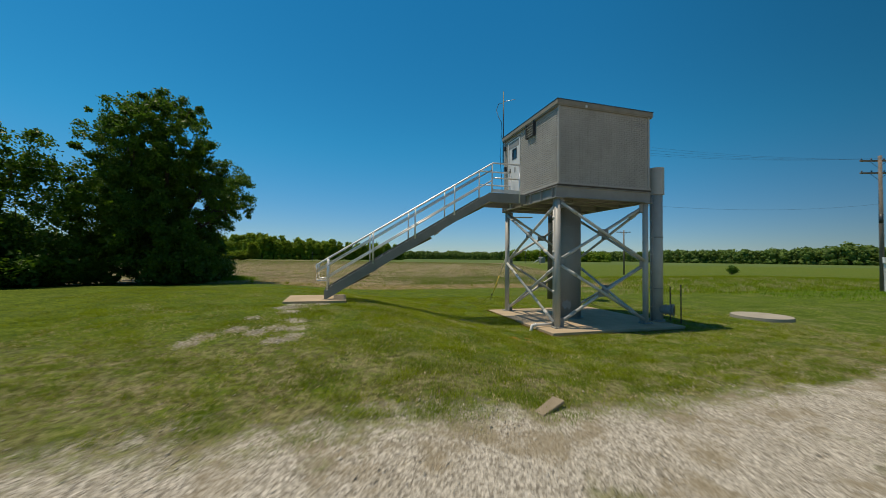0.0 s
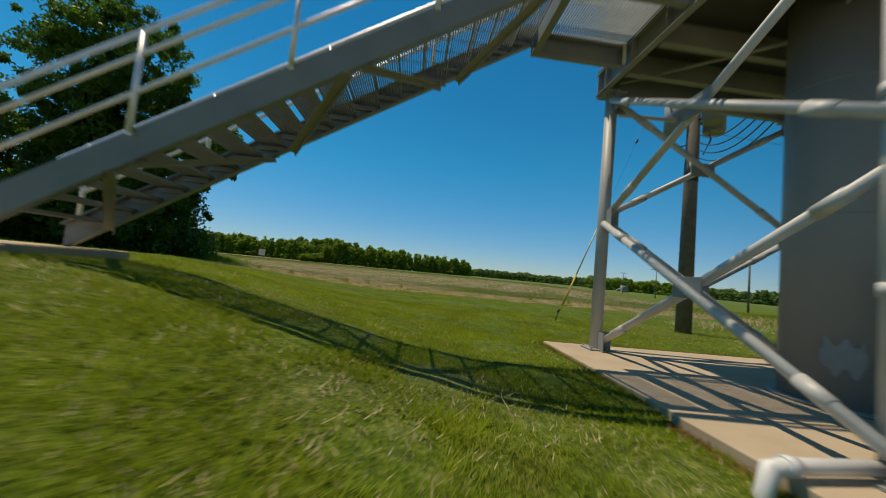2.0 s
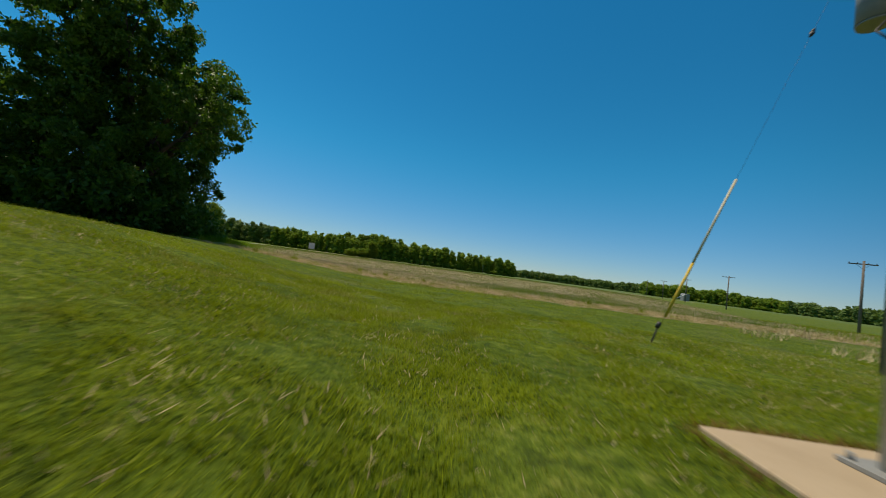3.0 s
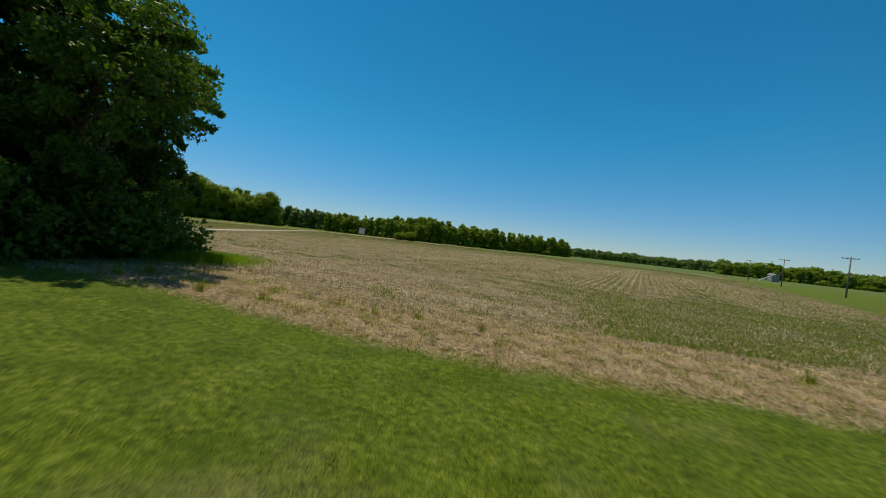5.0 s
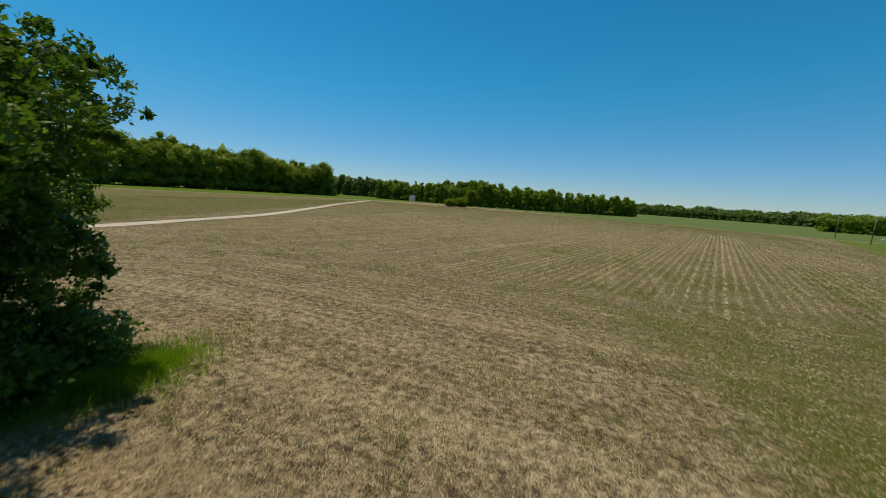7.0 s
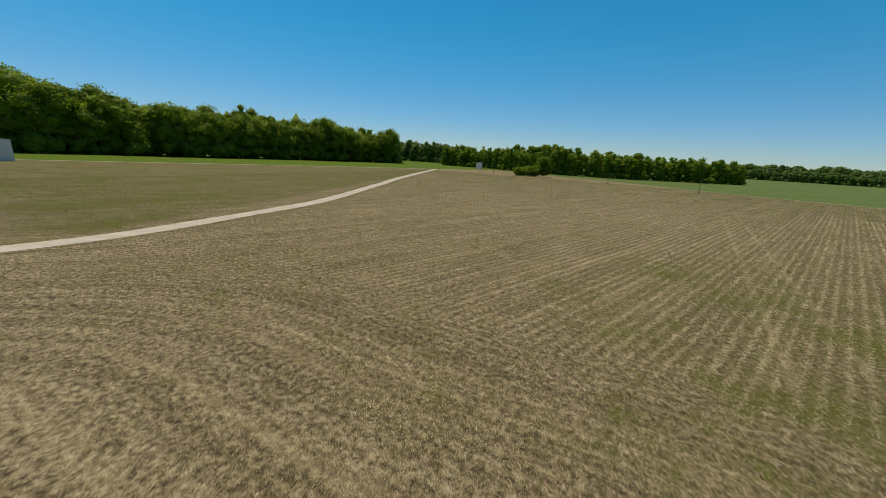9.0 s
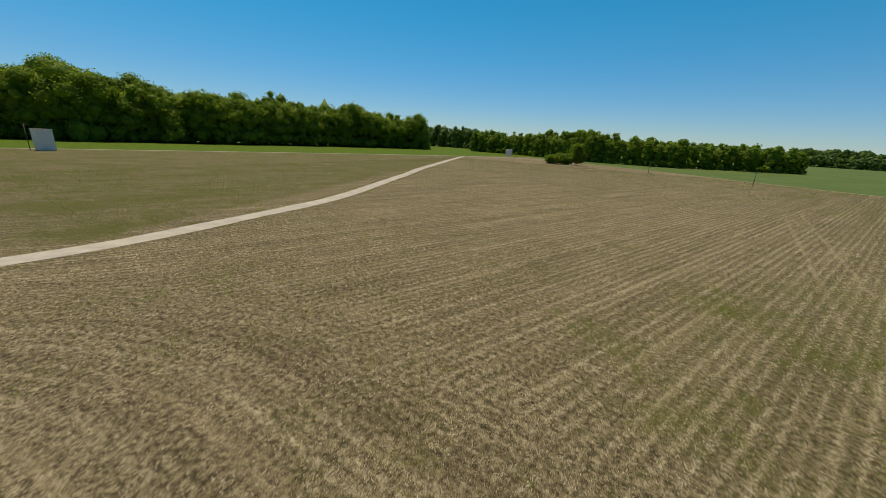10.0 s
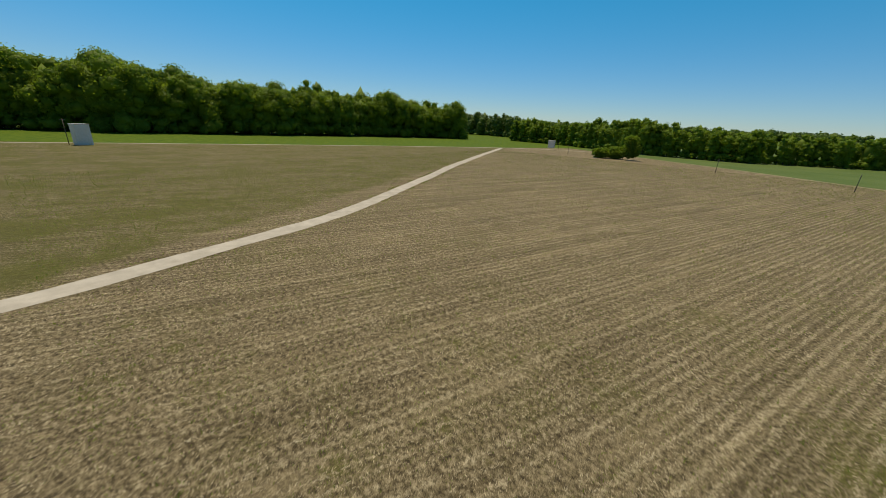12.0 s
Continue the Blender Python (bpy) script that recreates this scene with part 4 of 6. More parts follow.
def build_stair():
    for y, o in ((YN, 1), (YF, -1)):
        bm = bmesh.new()
        outline = [(XB, 0.83), (XB, 1.10), (XT - 0.04, 4.43), (XT + 0.02, 4.43), (XT + 0.02, 4.13), (XT - 0.04, 4.13), (-6.86, 0.83)]
        prism(bm, outline, y, y + o * 0.014)
        # flanges along the upper and lower edge
        for (xa, za), (xb, zb), up in (((XB, 1.10), (XT - 0.04, 4.43), -1), ((-6.86, 0.83), (XT - 0.04, 4.13), 1)):
            prism(bm, [(xa, za), (xb, zb), (xb, zb + up * 0.02), (xa, za + up * 0.02)], y + o * 0.014, y + o * 0.085)
        spart("stringer", bm, M_STAIR)
    n = 20
    rise, run = (4.43 - 0.83) / n, (XT - XB) / n
    for k in range(1, n):
        x = XB + (k - 0.35) * run
        z = top_z(x + 0.145) - 0.115
        bm = bmesh.new()
        box(bm, x + 0.005, x + 0.03, YN + 0.016, YF - 0.016, z - 0.035, z)          # nosing
        box(bm, x + 0.315, x + 0.325, YN + 0.016, YF - 0.016, z - 0.035, z)
        for j in range(10):                                                        # bars along the tread
            xx = x + 0.055 + j * 0.0262
            box(bm, xx - 0.0035, xx + 0.0035, YN + 0.018, YF - 0.018, z - 0.032, z - 0.002)
        for j in range(5):
            yy = YN + 0.1 + j * (YF - YN - 0.2) / 4
            box(bm, x + 0.03, x + 0.315, yy - 0.003, yy + 0.003, z - 0.012, z - 0.004)
        tread = spart("tread", bm, M_STAIR)
        for yy, o in ((YN + 0.015, 1), (YF - 0.015, -1)):
            bm = bmesh.new()
            box(bm, x + 0.0, x + 0.29, min(yy, yy + o * 0.05), max(yy, yy + o * 0.05), z - 0.095, z - 0.037)
            spart("tread_bracket", bm, M_STAIR, tread)
    # diagonal ties under the treads
    turns = ((-6.55, 1), (-5.55, 0), (-4.55, 1), (-3.54, 0), (-2.55, 1), (-1.6, 0))
    for (xa, fa), (xb, fb) in zip(turns, turns[1:]):
        bm = bmesh.new()
        xa, xb = xa + 0.08, xb - 0.08
        a = Vector((xa, YF - 0.01 if fa else YN + 0.01, top_z(xa) - 0.325))
        b = Vector((xb, YF - 0.01 if fb else YN + 0.01, top_z(xb) - 0.325))
        d = b - a
        box(bm, -0.05, 0.05, -0.005, 0.005, 0, d.length)
        box(bm, -0.05, -0.04, -0.055, -0.005, 0, d.length)
        side = d.normalized().cross(Vector((0, 0, 1))).normalized()
        up = side.cross(d.normalized())
        m = Matrix((side, up, d.normalized())).transposed().to_4x4()
        bmesh.ops.transform(bm, matrix=Matrix.Translation(a) @ m, verts=bm.verts)
        spart("tie", bm, M_BEAM, None, "khaki angle tie under the treads")
    # landing
    bm = bmesh.new()
    channel_x(bm, XT + 0.02, -0.10, YN, 4.10, 4.43, 1)
    land_ob = spart("landing_beam", bm, M_STAIR)
    bm = bmesh.new()
    channel_x(bm, XT + 0.02, -0.10, YF + 0.14, 4.10, 4.43, -1)
    spart("landing_beam", bm, M_STAIR)
    bm = bmesh.new()
    channel_y(bm, YN + 0.09, YF + 0.05, XT + 0.022, 4.10, 4.43, 1)
    spart("landing_beam", bm, M_STAIR)
    bm = bmesh.new()
    for k in range(40):
        x = XT + 0.05 + k * (-0.10 - XT - 0.08) / 39
        box(bm, x - 0.004, x + 0.004, YN + 0.02, YF + 0.12, 4.393, 4.425)
    for yy in np.linspace(YN + 0.1, YF + 0.04, 8):
        box(bm, XT + 0.05, -0.13, yy - 0.003, yy + 0.003, 4.415, 4.424)
    spart("landing_grating", bm, M_GALV, land_ob, "open bar grating")
    bm = bmesh.new()
    box(bm, XT + 0.03, -0.36, YN - 0.012, YN - 0.002, 4.44, 4.56)
    spart("toe_plate", bm, M_RAIL, land_ob)
    # railings
    for y, near in ((YN - 0.025, True), (YF + 0.025, False)):
        up = 0.94
        bm = bmesh.new()
        pts = [(-7.16, y, 1.40), (-7.17, y, 1.42), (-7.17, y, 1.87), (-7.15, y, 1.89), (XT + 0.02, y, 5.44), (XT + 0.06, y, 5.47), (-0.36 if near else -0.12, y, 5.47)]
        path_tube(bm, pts, 0.026, 12)
        rail = spart("handrail", bm, M_RAIL)
        bm = bmesh.new()
        path_tube(bm, [(-7.15, y, 1.40), (-6.88, y, 1.40)], 0.024, 12)
        spart("rail_end", bm, M_RAIL, rail)
        for xs, down in ((-7.16, 0.222 if near else 0.165), (-6.88, 0.588 if near else 0.572)):
            bm = bmesh.new()
            path_tube(bm, [(xs, y, top_z(xs) + up - down - 0.03), (XT + 0.02, y, 5.44 - down)], 0.023, 12)
            spart("mid_rail", bm, M_RAIL, rail)
        bm = bmesh.new()
        path_tube(bm, [(XT + 0.03, y, 4.95), (-0.36 if near else -0.12, y, 4.95)], 0.024, 12)
        spart("mid_rail", bm, M_RAIL, rail)
        for x in (-6.86, -5.5, -4.15, -2.8, XT + 0.03):
            bm = bmesh.new()
            z = top_z(x)
            tube(bm, (x, y, z - 0.04), (x, y, min(z + up, 5.45)), 0.026, seg=12)
            box(bm, x - 0.03, x + 0.03, min(y, y + (0.02 if near else -0.02)), max(y, y + (0.02 if near else -0.02)), z - 0.06, z - 0.02)
            spart("rail_post", bm, M_RAIL)
        x = -0.36 if near else -0.12
        bm = bmesh.new()
        tube(bm, (x, y, 4.12), (x, y, 5.47), 0.026, seg=12)
        spart("rail_post", bm, M_RAIL)


build_stair()
bm = bmesh.new()
box(bm, -8.06, -6.30, 1.40, 3.12, 0.55, 0.828, 0.012)
tagged(part("stair_pad", bm, M_SLAB), "sandy pale concrete pad at the stair's foot", "pad", kind="structure")


# ---- trees ----
def clump_leaves(rng, centres, radii, per, size, droop=0.25, corners=4):
    """Leaves round clump centres, with four corners or three: verts and faces."""
    k = len(centres)
    m = k * per
    c = np.repeat(centres, per, 0)
    r = np.repeat(radii, per)[:, None]
    d = rng.normal(0, 1, (m, 3))
    d /= np.linalg.norm(d, axis=1, keepdims=True) + 1e-9
    p = c + d * r * rng.uniform(0.25, 1.0, (m, 1)) ** 0.6 * np.array([1.0, 1.0, 0.72])
    a = rng.normal(0, 1, (m, 3))
    a[:, 2] -= droop
    a /= np.linalg.norm(a, axis=1, keepdims=True)
    nrm = d * 0.5 + rng.normal(0, 0.7, (m, 3)) + np.array([0, 0, 0.5])
    b = np.cross(a, nrm)
    b /= np.linalg.norm(b, axis=1, keepdims=True) + 1e-9
    s = size * rng.uniform(0.6, 1.3, (m, 1))
    if corners == 3:
        return np.stack([p - b * s * 0.4, p + a * s, p + b * s * 0.4], 1).reshape(-1, 3), np.arange(3 * m).reshape(m, 3)
    v = np.stack([p, p + a * s * 0.45 + b * s * 0.27, p + a * s, p + a * s * 0.45 - b * s * 0.27], 1).reshape(-1, 3)
    return v, np.arange(4 * m).reshape(m, 4)


def crown_clumps(rng, blobs, count, lo, hi):
    """Clump centres near the skin of the crown's ellipsoids, fewer inside."""
    blobs = np.array(blobs, float)
    vol = blobs[:, 3] * blobs[:, 4] * blobs[:, 5]
    pick = rng.choice(len(blobs), count, p=vol / vol.sum())
    d = rng.normal(0, 1, (count, 3))
    d /= np.linalg.norm(d, axis=1, keepdims=True)
    q = rng.uniform(0, 1, (count, 1)) ** 0.28
    return blobs[pick, :3] + d * q * blobs[pick, 3:], rng.uniform(lo, hi, count)


def limbs(bm, rng, base, blobs, r0):
    base = Vector(base)
    fork = base + Vector((0, 0, 1.1))
    tube(bm, base - Vector((0, 0, 0.3)), fork, r0 * 1.15, r0, 12)
    for bx, by, bz, rx, ry, rz in blobs:
        end = Vector((bx, by, bz))
        m = fork.lerp(end, 0.45) + Vector((rng.normal(0, 0.35), rng.normal(0, 0.35), 0.5))
        tube(bm, fork, m, r0 * 0.62, r0 * 0.42, 9)
        tube(bm, m, end, r0 * 0.42, r0 * 0.16, 8)
        for _ in range(5):
            d = Vector(rng.normal(0, 1, 3)).normalized()
            tube(bm, m.lerp(end, rng.uniform(0.2, 1.0)), end + Vector((d.x * rx, d.y * ry, d.z * rz)) * 0.85, r0 * 0.14, r0 * 0.03, 6)


def broadleaf(name, base, blobs, clumps, per, size, seed, label, r0=0.28, lo=0.35, hi=0.8, corners=3, leaf_mat=None, airy=0.0):
    rng = np.random.default_rng(seed)
    x, y = base
    tree = thing(name, (x, y, float(land(x, y))), label, "tree")
    bm = bmesh.new()
    limbs(bm, rng, tree.location, blobs, r0)
    bmesh.ops.translate(bm, verts=bm.verts, vec=-tree.location)
    part("trunk", bm, M_BARK, tree)
    c, r = crown_clumps(rng, blobs, clumps, lo, hi)
    # sprays that stand out from the crown
    at, out = crown_clumps(rng, [(*b[:3], b[3] * 1.02, b[4] * 1.02, b[5] * 1.02) for b in blobs], clumps // 6, lo, hi)
    mid = np.mean([b[:3] for b in blobs], 0)
    way = at - mid
    way /= np.linalg.norm(way, axis=1, keepdims=True)
    for k in range(3):
        c = np.concatenate([c, at + way * (0.22 * k * (lo + hi)) + np.array([0, 0, -0.05 * k * k * (lo + hi)]) + rng.normal(0, 0.05, at.shape)])
        r = np.concatenate([r, out * (0.62 - 0.11 * k)])
    if airy:
        # gaps between the boughs
        k = np.array([noise.noise(Vector(q) * 0.75) + 0.45 * noise.noise(Vector(q) * 1.9) for q in c])
        c, r = c[k > -0.5 + airy], r[k > -0.5 + airy]
    c[:, 2] = np.maximum(c[:, 2], land(c[:, 0], c[:, 1]) + 0.25)
    v, f = clump_leaves(rng, c, r, per, size, 0.25, corners)
    v[:, 2] = np.maximum(v[:, 2], land(v[:, 0], v[:, 1]) + 0.02)
    ob = sheet("crown", v - np.array(tree.location), f, leaf_mat or M_LEAF)
    ob.parent = tree
    return tree


# the big tree at the lawn's corner, and those behind it
broadleaf("tree", (-17.6, 17.4), [(-16.66, 15.42, 9.25, 2.4, 2.6, 2.5), (-14.8, 17.4, 7.5, 2.2, 1.2, 1.0), (-18.56, 15.39, 8.5, 2.1, 2.4, 2.55), (-18.6, 16.0, 5.2, 3.2, 3.2, 2.8), (-13.5, 16.5, 6.0, 1.3, 2.2, 1.8), (-17.2, 20.44, 7.3, 1.9, 2.1, 1.35), (-14.98, 18.9, 6.2, 1.25, 1.7, 1.9), (-16.4, 19.6, 4.0, 0.9, 1.0, 1.0), (-16.6, 15.4, 2.6, 3.0, 3.0, 1.9), (-16.7, 19.6, 2.6, 2.1, 1.5, 2.1), (-20.6, 21.2, 4.0, 1.5, 2.2, 3.0), (-14.2, 16.2, 4.5, 1.15, 1.15, 0.95), (-18.2, 18.4, 6.6, 2.4, 2.4, 2.4), (-19.6, 15.0, 1.4, 2.3, 1.9, 1.3)],
          2100, 90, 0.165, 11, "large dark-green broadleaf tree with low spreading branches", 0.28, 0.2, 0.5, 4, None, 0.27)
broadleaf("tree", (-23.0, 12.4), [(-21.9, 12.9, 6.7, 1.6, 1.8, 1.5), (-23.4, 12.0, 6.4, 2.1, 2.1, 1.9), (-21.7, 12.8, 3.6, 2.3, 2.3, 2.4), (-24.6, 10.8, 5.4, 2.8, 2.8, 2.4), (-23.4, 10.9, 2.6, 3.0, 2.8, 2.0), (-20.6, 13.9, 1.9, 2.4, 2.0, 1.7), (-26.0, 10.2, 2.0, 3.0, 2.4, 1.8)],
          760, 56, 0.19, 12, "broadleaf tree with a light-green top beside the larger one", 0.22, 0.3, 0.7, 4, None, 0.08)
broadleaf("tree", (-29.0, 5.5), [(-29.0, 5.5, 5.4, 3.4, 3.4, 2.2), (-27.0, 6.5, 4.6, 3.4, 3.2, 2.6), (-31.0, 3.5, 5.2, 3.6, 3.4, 2.8), (-28.0, 4.5, 2.6, 3.8, 3.4, 2.0)],
          360, 40, 0.27, 13, "broadleaf tree at the end of the hedge row", 0.22)
broadleaf("shrub", (-15.2, 14.6), [(-15.6, 14.8, 1.5, 1.7, 2.0, 1.2), (-14.8, 17.4, 1.2, 1.3, 1.6, 0.9), (-15.6, 19.6, 1.0, 1.2, 1.4, 0.8)],
          260, 50, 0.18, 15, "low dark shrub under the spreading tree", 0.08)


# undergrowth added so that the ground below the trees stays dark
broadleaf("shrub", (-25.0, 8.6), [(-21.4, 11.6, 1.3, 2.4, 1.9, 1.4), (-24.4, 8.9, 1.3, 2.6, 2.0, 1.5), (-27.4, 5.9, 1.3, 2.6, 2.0, 1.5), (-30.4, 2.6, 1.4, 2.8, 2.2, 1.6)],
          420, 44, 0.22, 18, "dense undergrowth added to darken the foot of the trees", 0.08)


# ---- woods ----
bm = bmesh.new()
bmesh.ops.create_icosphere(bm, subdivisions=1, radius=1.0)
BALL, BALL_FACES = np.array([q.co for q in bm.verts]), np.array([[q.index for q in p.verts] for p in bm.faces])
bm.free()


def wood(name, line, depth, tall, gap, slim, leaf_size, seed, material, label, rows=3, hem=0.6, thick=1.0):
    """A belt of single trees along a line of (x, y, height factor), in one mesh. gap: metres between
    stems in a row; slim: a crown's half width over its height; hem: how much low growth fringes the edge."""
    rng = np.random.default_rng(seed)
    line = np.array(line, float)
    seg = np.r_[0, np.cumsum(np.hypot(*np.diff(line[:, :2], axis=0).T))]
    lobes, stems = [], bmesh.new()
    for row in range(rows + 1):
        s = 0.0
        while s < seg[-1]:
            s += gap * rng.uniform(0.55, 1.5) * (0.7 if row == 0 else 1.0)
            low = row == 0
            if low and rng.uniform() > hem:
                continue
            x, y, hf = (np.interp(s, seg, line[:, i]) for i in range(3))
            k = min(max(np.searchsorted(seg, s), 1), len(seg) - 1)
            t = (line[k, :2] - line[k - 1, :2]) / (seg[k] - seg[k - 1])
            off = rng.uniform(-0.1, 0.05) * depth if low else depth * (row - 1 + rng.uniform(-0.15, 0.45)) / rows
            x, y = x - t[1] * off, y + t[0] * off
            # taller and lower stretches along the edge
            swell = 1 + 0.04 * math.sin(s / 23.0 + seed) + 0.04 * math.sin(s / 9.0 + 2.0 * seed)
            h = tall * hf * swell * (rng.uniform(0.12, 0.3) if low else rng.uniform(0.72, 1.02) * (1.0 if row == 1 else 1.06))
            w = h * slim * rng.uniform(0.75, 1.25) * (2.4 if low else 1.0)
            z0 = float(land(x, y))
            foot = 0.02 if low else rng.uniform(0.0, 0.1) if row == 1 else 0.0
            hi = h * (1 - foot) / 2
            mid = np.array([x, y, z0 + h * foot + hi])
            n = 9 if low else int(rng.integers(20, 30)) if row == 1 else 14
            d = rng.normal(0, 1, (n, 3))
            d[:, 2] = np.abs(d[:, 2]) if row > 1 else d[:, 2]
            d /= np.linalg.norm(d, axis=1, keepdims=True)
            # egg-shaped: widest below the middle
            belly = np.where(d[:, 2:] > 0, 1.0, 0.9) * rng.uniform(0.6, 0.98, (n, 1))
            r = w * rng.uniform(0.34, 0.56, n)
            c = mid + d * belly * np.array([w - 0.36 * w, w - 0.36 * w, hi - 0.3 * w])
            lobes.append(np.concatenate([c, r[:, None], np.full((n, 1), 1.0 if row < 2 else 0.8)], 1))
            if row in (1, rows):
                # low boughs hanging to the ground
                a = rng.uniform(0, 2 * math.pi, 6)
                c = np.stack([x + np.cos(a) * w * 0.7, y + np.sin(a) * w * 0.7, z0 + h * rng.uniform(0.03, 0.2, 6)], -1)
                lobes.append(np.concatenate([c, w * rng.uniform(0.3, 0.5, (6, 1)), np.ones((6, 1))], 1))
            if not low:
                lobes.append(np.array([[*mid, w * (0.62 if row == 1 else 0.85), -hi * (0.86 if row == 1 else 0.94)]]))
            if row == 1:
                tube(stems, (x, y, z0 - 0.3), (x + rng.normal(0, 0.5), y, z0 + h * 0.6), h * 0.013, h * 0.005, 5, False)
    lobes = np.concatenate(lobes)
    cores, skin = lobes, lobes[lobes[:, 4] > 0]
    # leaf sprays over the skin of each lobe, turned outwards
    many = np.maximum(6, thick * skin[:, 4] * 13 * (skin[:, 3] / leaf_size) ** 2 * 0.42).astype(int)
    pick = np.repeat(np.arange(len(skin)), many)
    m = len(pick)
    d = rng.normal(0, 1, (m, 3))
    d[:, 2] += 0.35
    d /= np.linalg.norm(d, axis=1, keepdims=True)
    p = skin[pick, :3] + d * skin[pick, 3:4] * rng.uniform(0.72, 1.16, (m, 1)) * np.array([1.0, 1.0, 0.82])
    nrm = d + rng.normal(0, 0.5, (m, 3))
    a = np.cross(nrm, rng.normal(0, 1, (m, 3)))
    a /= np.linalg.norm(a, axis=1, keepdims=True) + 1e-9
    b = np.cross(nrm, a)
    b /= np.linalg.norm(b, axis=1, keepdims=True) + 1e-9
    q = leaf_size * rng.uniform(0.55, 1.25, (m, 1))
    p[:, 2] = np.maximum(p[:, 2], land(p[:, 0], p[:, 1]) + 0.3)
    v = np.stack([p - a * q * 0.55 - b * q * 0.4, p + a * q * 0.6 - b * q * 0.25, p + b * q * 0.65], 1).reshape(-1, 3)
    f = np.arange(3 * m).reshape(m, 3)
    # dense growth inside, lumpy and closed
    k = len(cores)
    lump = BALL[None] * (0.86 + rng.normal(0, 0.1, (k, len(BALL), 1)))
    size = np.stack([cores[:, 3] * 0.9, cores[:, 3] * 0.9, np.where(cores[:, 4] > 0, cores[:, 3] * 0.76, -cores[:, 4])], -1)
    v2 = (cores[:, None, :3] + lump * size[:, None]).reshape(-1, 3)
    v2[:, 2] = np.maximum(v2[:, 2], land(v2[:, 0], v2[:, 1]))
    f2 = (BALL_FACES[None] + len(BALL) * np.arange(k)[:, None, None]).reshape(-1, 3)
    v, f = np.concatenate([v, v2]), np.concatenate([f, f2 + len(v)])
    ob = sheet(name, v, f, material)
    tagged(ob, label, "woodland", kind="stuff")
    st = part("stems", stems, M_BARK, ob)
    st["kind"] = "stuff"


wood("woodland", [(-345, -40, 1.15), (-303, 40, 1.12), (-275, 93, 1.1), (-258, 163, 1.03), (-240, 245, 0.98), (-216, 300, 0.9)],
     26, 34.0, 7.2, 0.29, 1.0, 21, M_WOODS, "tall dense deciduous wood with a ragged edge behind the field", 3, 0.9, 0.92)
wood("woodland", [(-186, 344, 1.0), (-129, 335, 1.0), (-64, 300, 1.05), (-20, 302, 0.95), (5, 320, 0.85), (56, 356, 0.78)],
     16, 20.5, 3.8, 0.22, 0.95, 22, M_WOODS, "belt of young deciduous trees across the green crop", 2, 0.95)
wood("woodland", [(-330, 420, 1.0), (-240, 420, 0.9), (-195, 410, 0.8)], 30, 28, 7, 0.26, 1.5, 23, M_FARWOOD, "wood closing the gap between two nearer woods", 2)
wood("woodland", [(90, 640, 0.8), (220, 620, 0.8), (330, 520, 0.85), (420, 420, 0.9)], 24, 18, 7, 0.4, 2.6, 24, M_FARWOOD, "far low tree line at the edge of the plain", 2)
wood("woodland", [(165, 330, 0.9), (215, 318, 1.0), (248, 285, 0.8)], 14, 14, 6, 0.42, 1.0, 25, M_WOODS, "clump of round trees beyond the poles", 2)
wood("woodland", [(330, 330, 1.0), (400, 240, 1.1), (440, 160, 1.35), (470, 60, 1.5), (490, -60, 1.4)], 80, 15, 6.5, 0.36, 2.4, 26, M_FARWOOD, "wooded rise along the far side of the meadow", 3)
wood("woodland", [(-1500, 1900, 1.0), (-600, 2150, 0.9), (300, 2000, 0.9), (1100, 1500, 1.0), (1700, 700, 1.1)], 100, 44, 22, 0.6, 8.0, 27, M_FARWOOD, "distant tree line on the horizon", 2)

# shrubby tree at the field's far edge
broadleaf("bush", (-66, 240), [(-72, 238, 2.2, 4.6, 3, 2.4), (-66, 240, 2.6, 5, 3, 2.6), (-59.5, 241, 4.4, 3.6, 3.2, 4.2), (-60, 241, 8.2, 3.0, 2.8, 3.0)], 620, 34, 0.6, 16, "round green bush with a small tree at the field's edge", 0.3, 0.6, 1.2, 3, M_WOODS)
broadleaf("bush", (66, 41), [(66, 41, 0.55, 0.7, 0.6, 0.6), (66.9, 41.3, 0.25, 0.8, 0.6, 0.4)], 80, 22, 0.17, 17, "small lone bush in the meadow", 0.06, 0.25, 0.45)


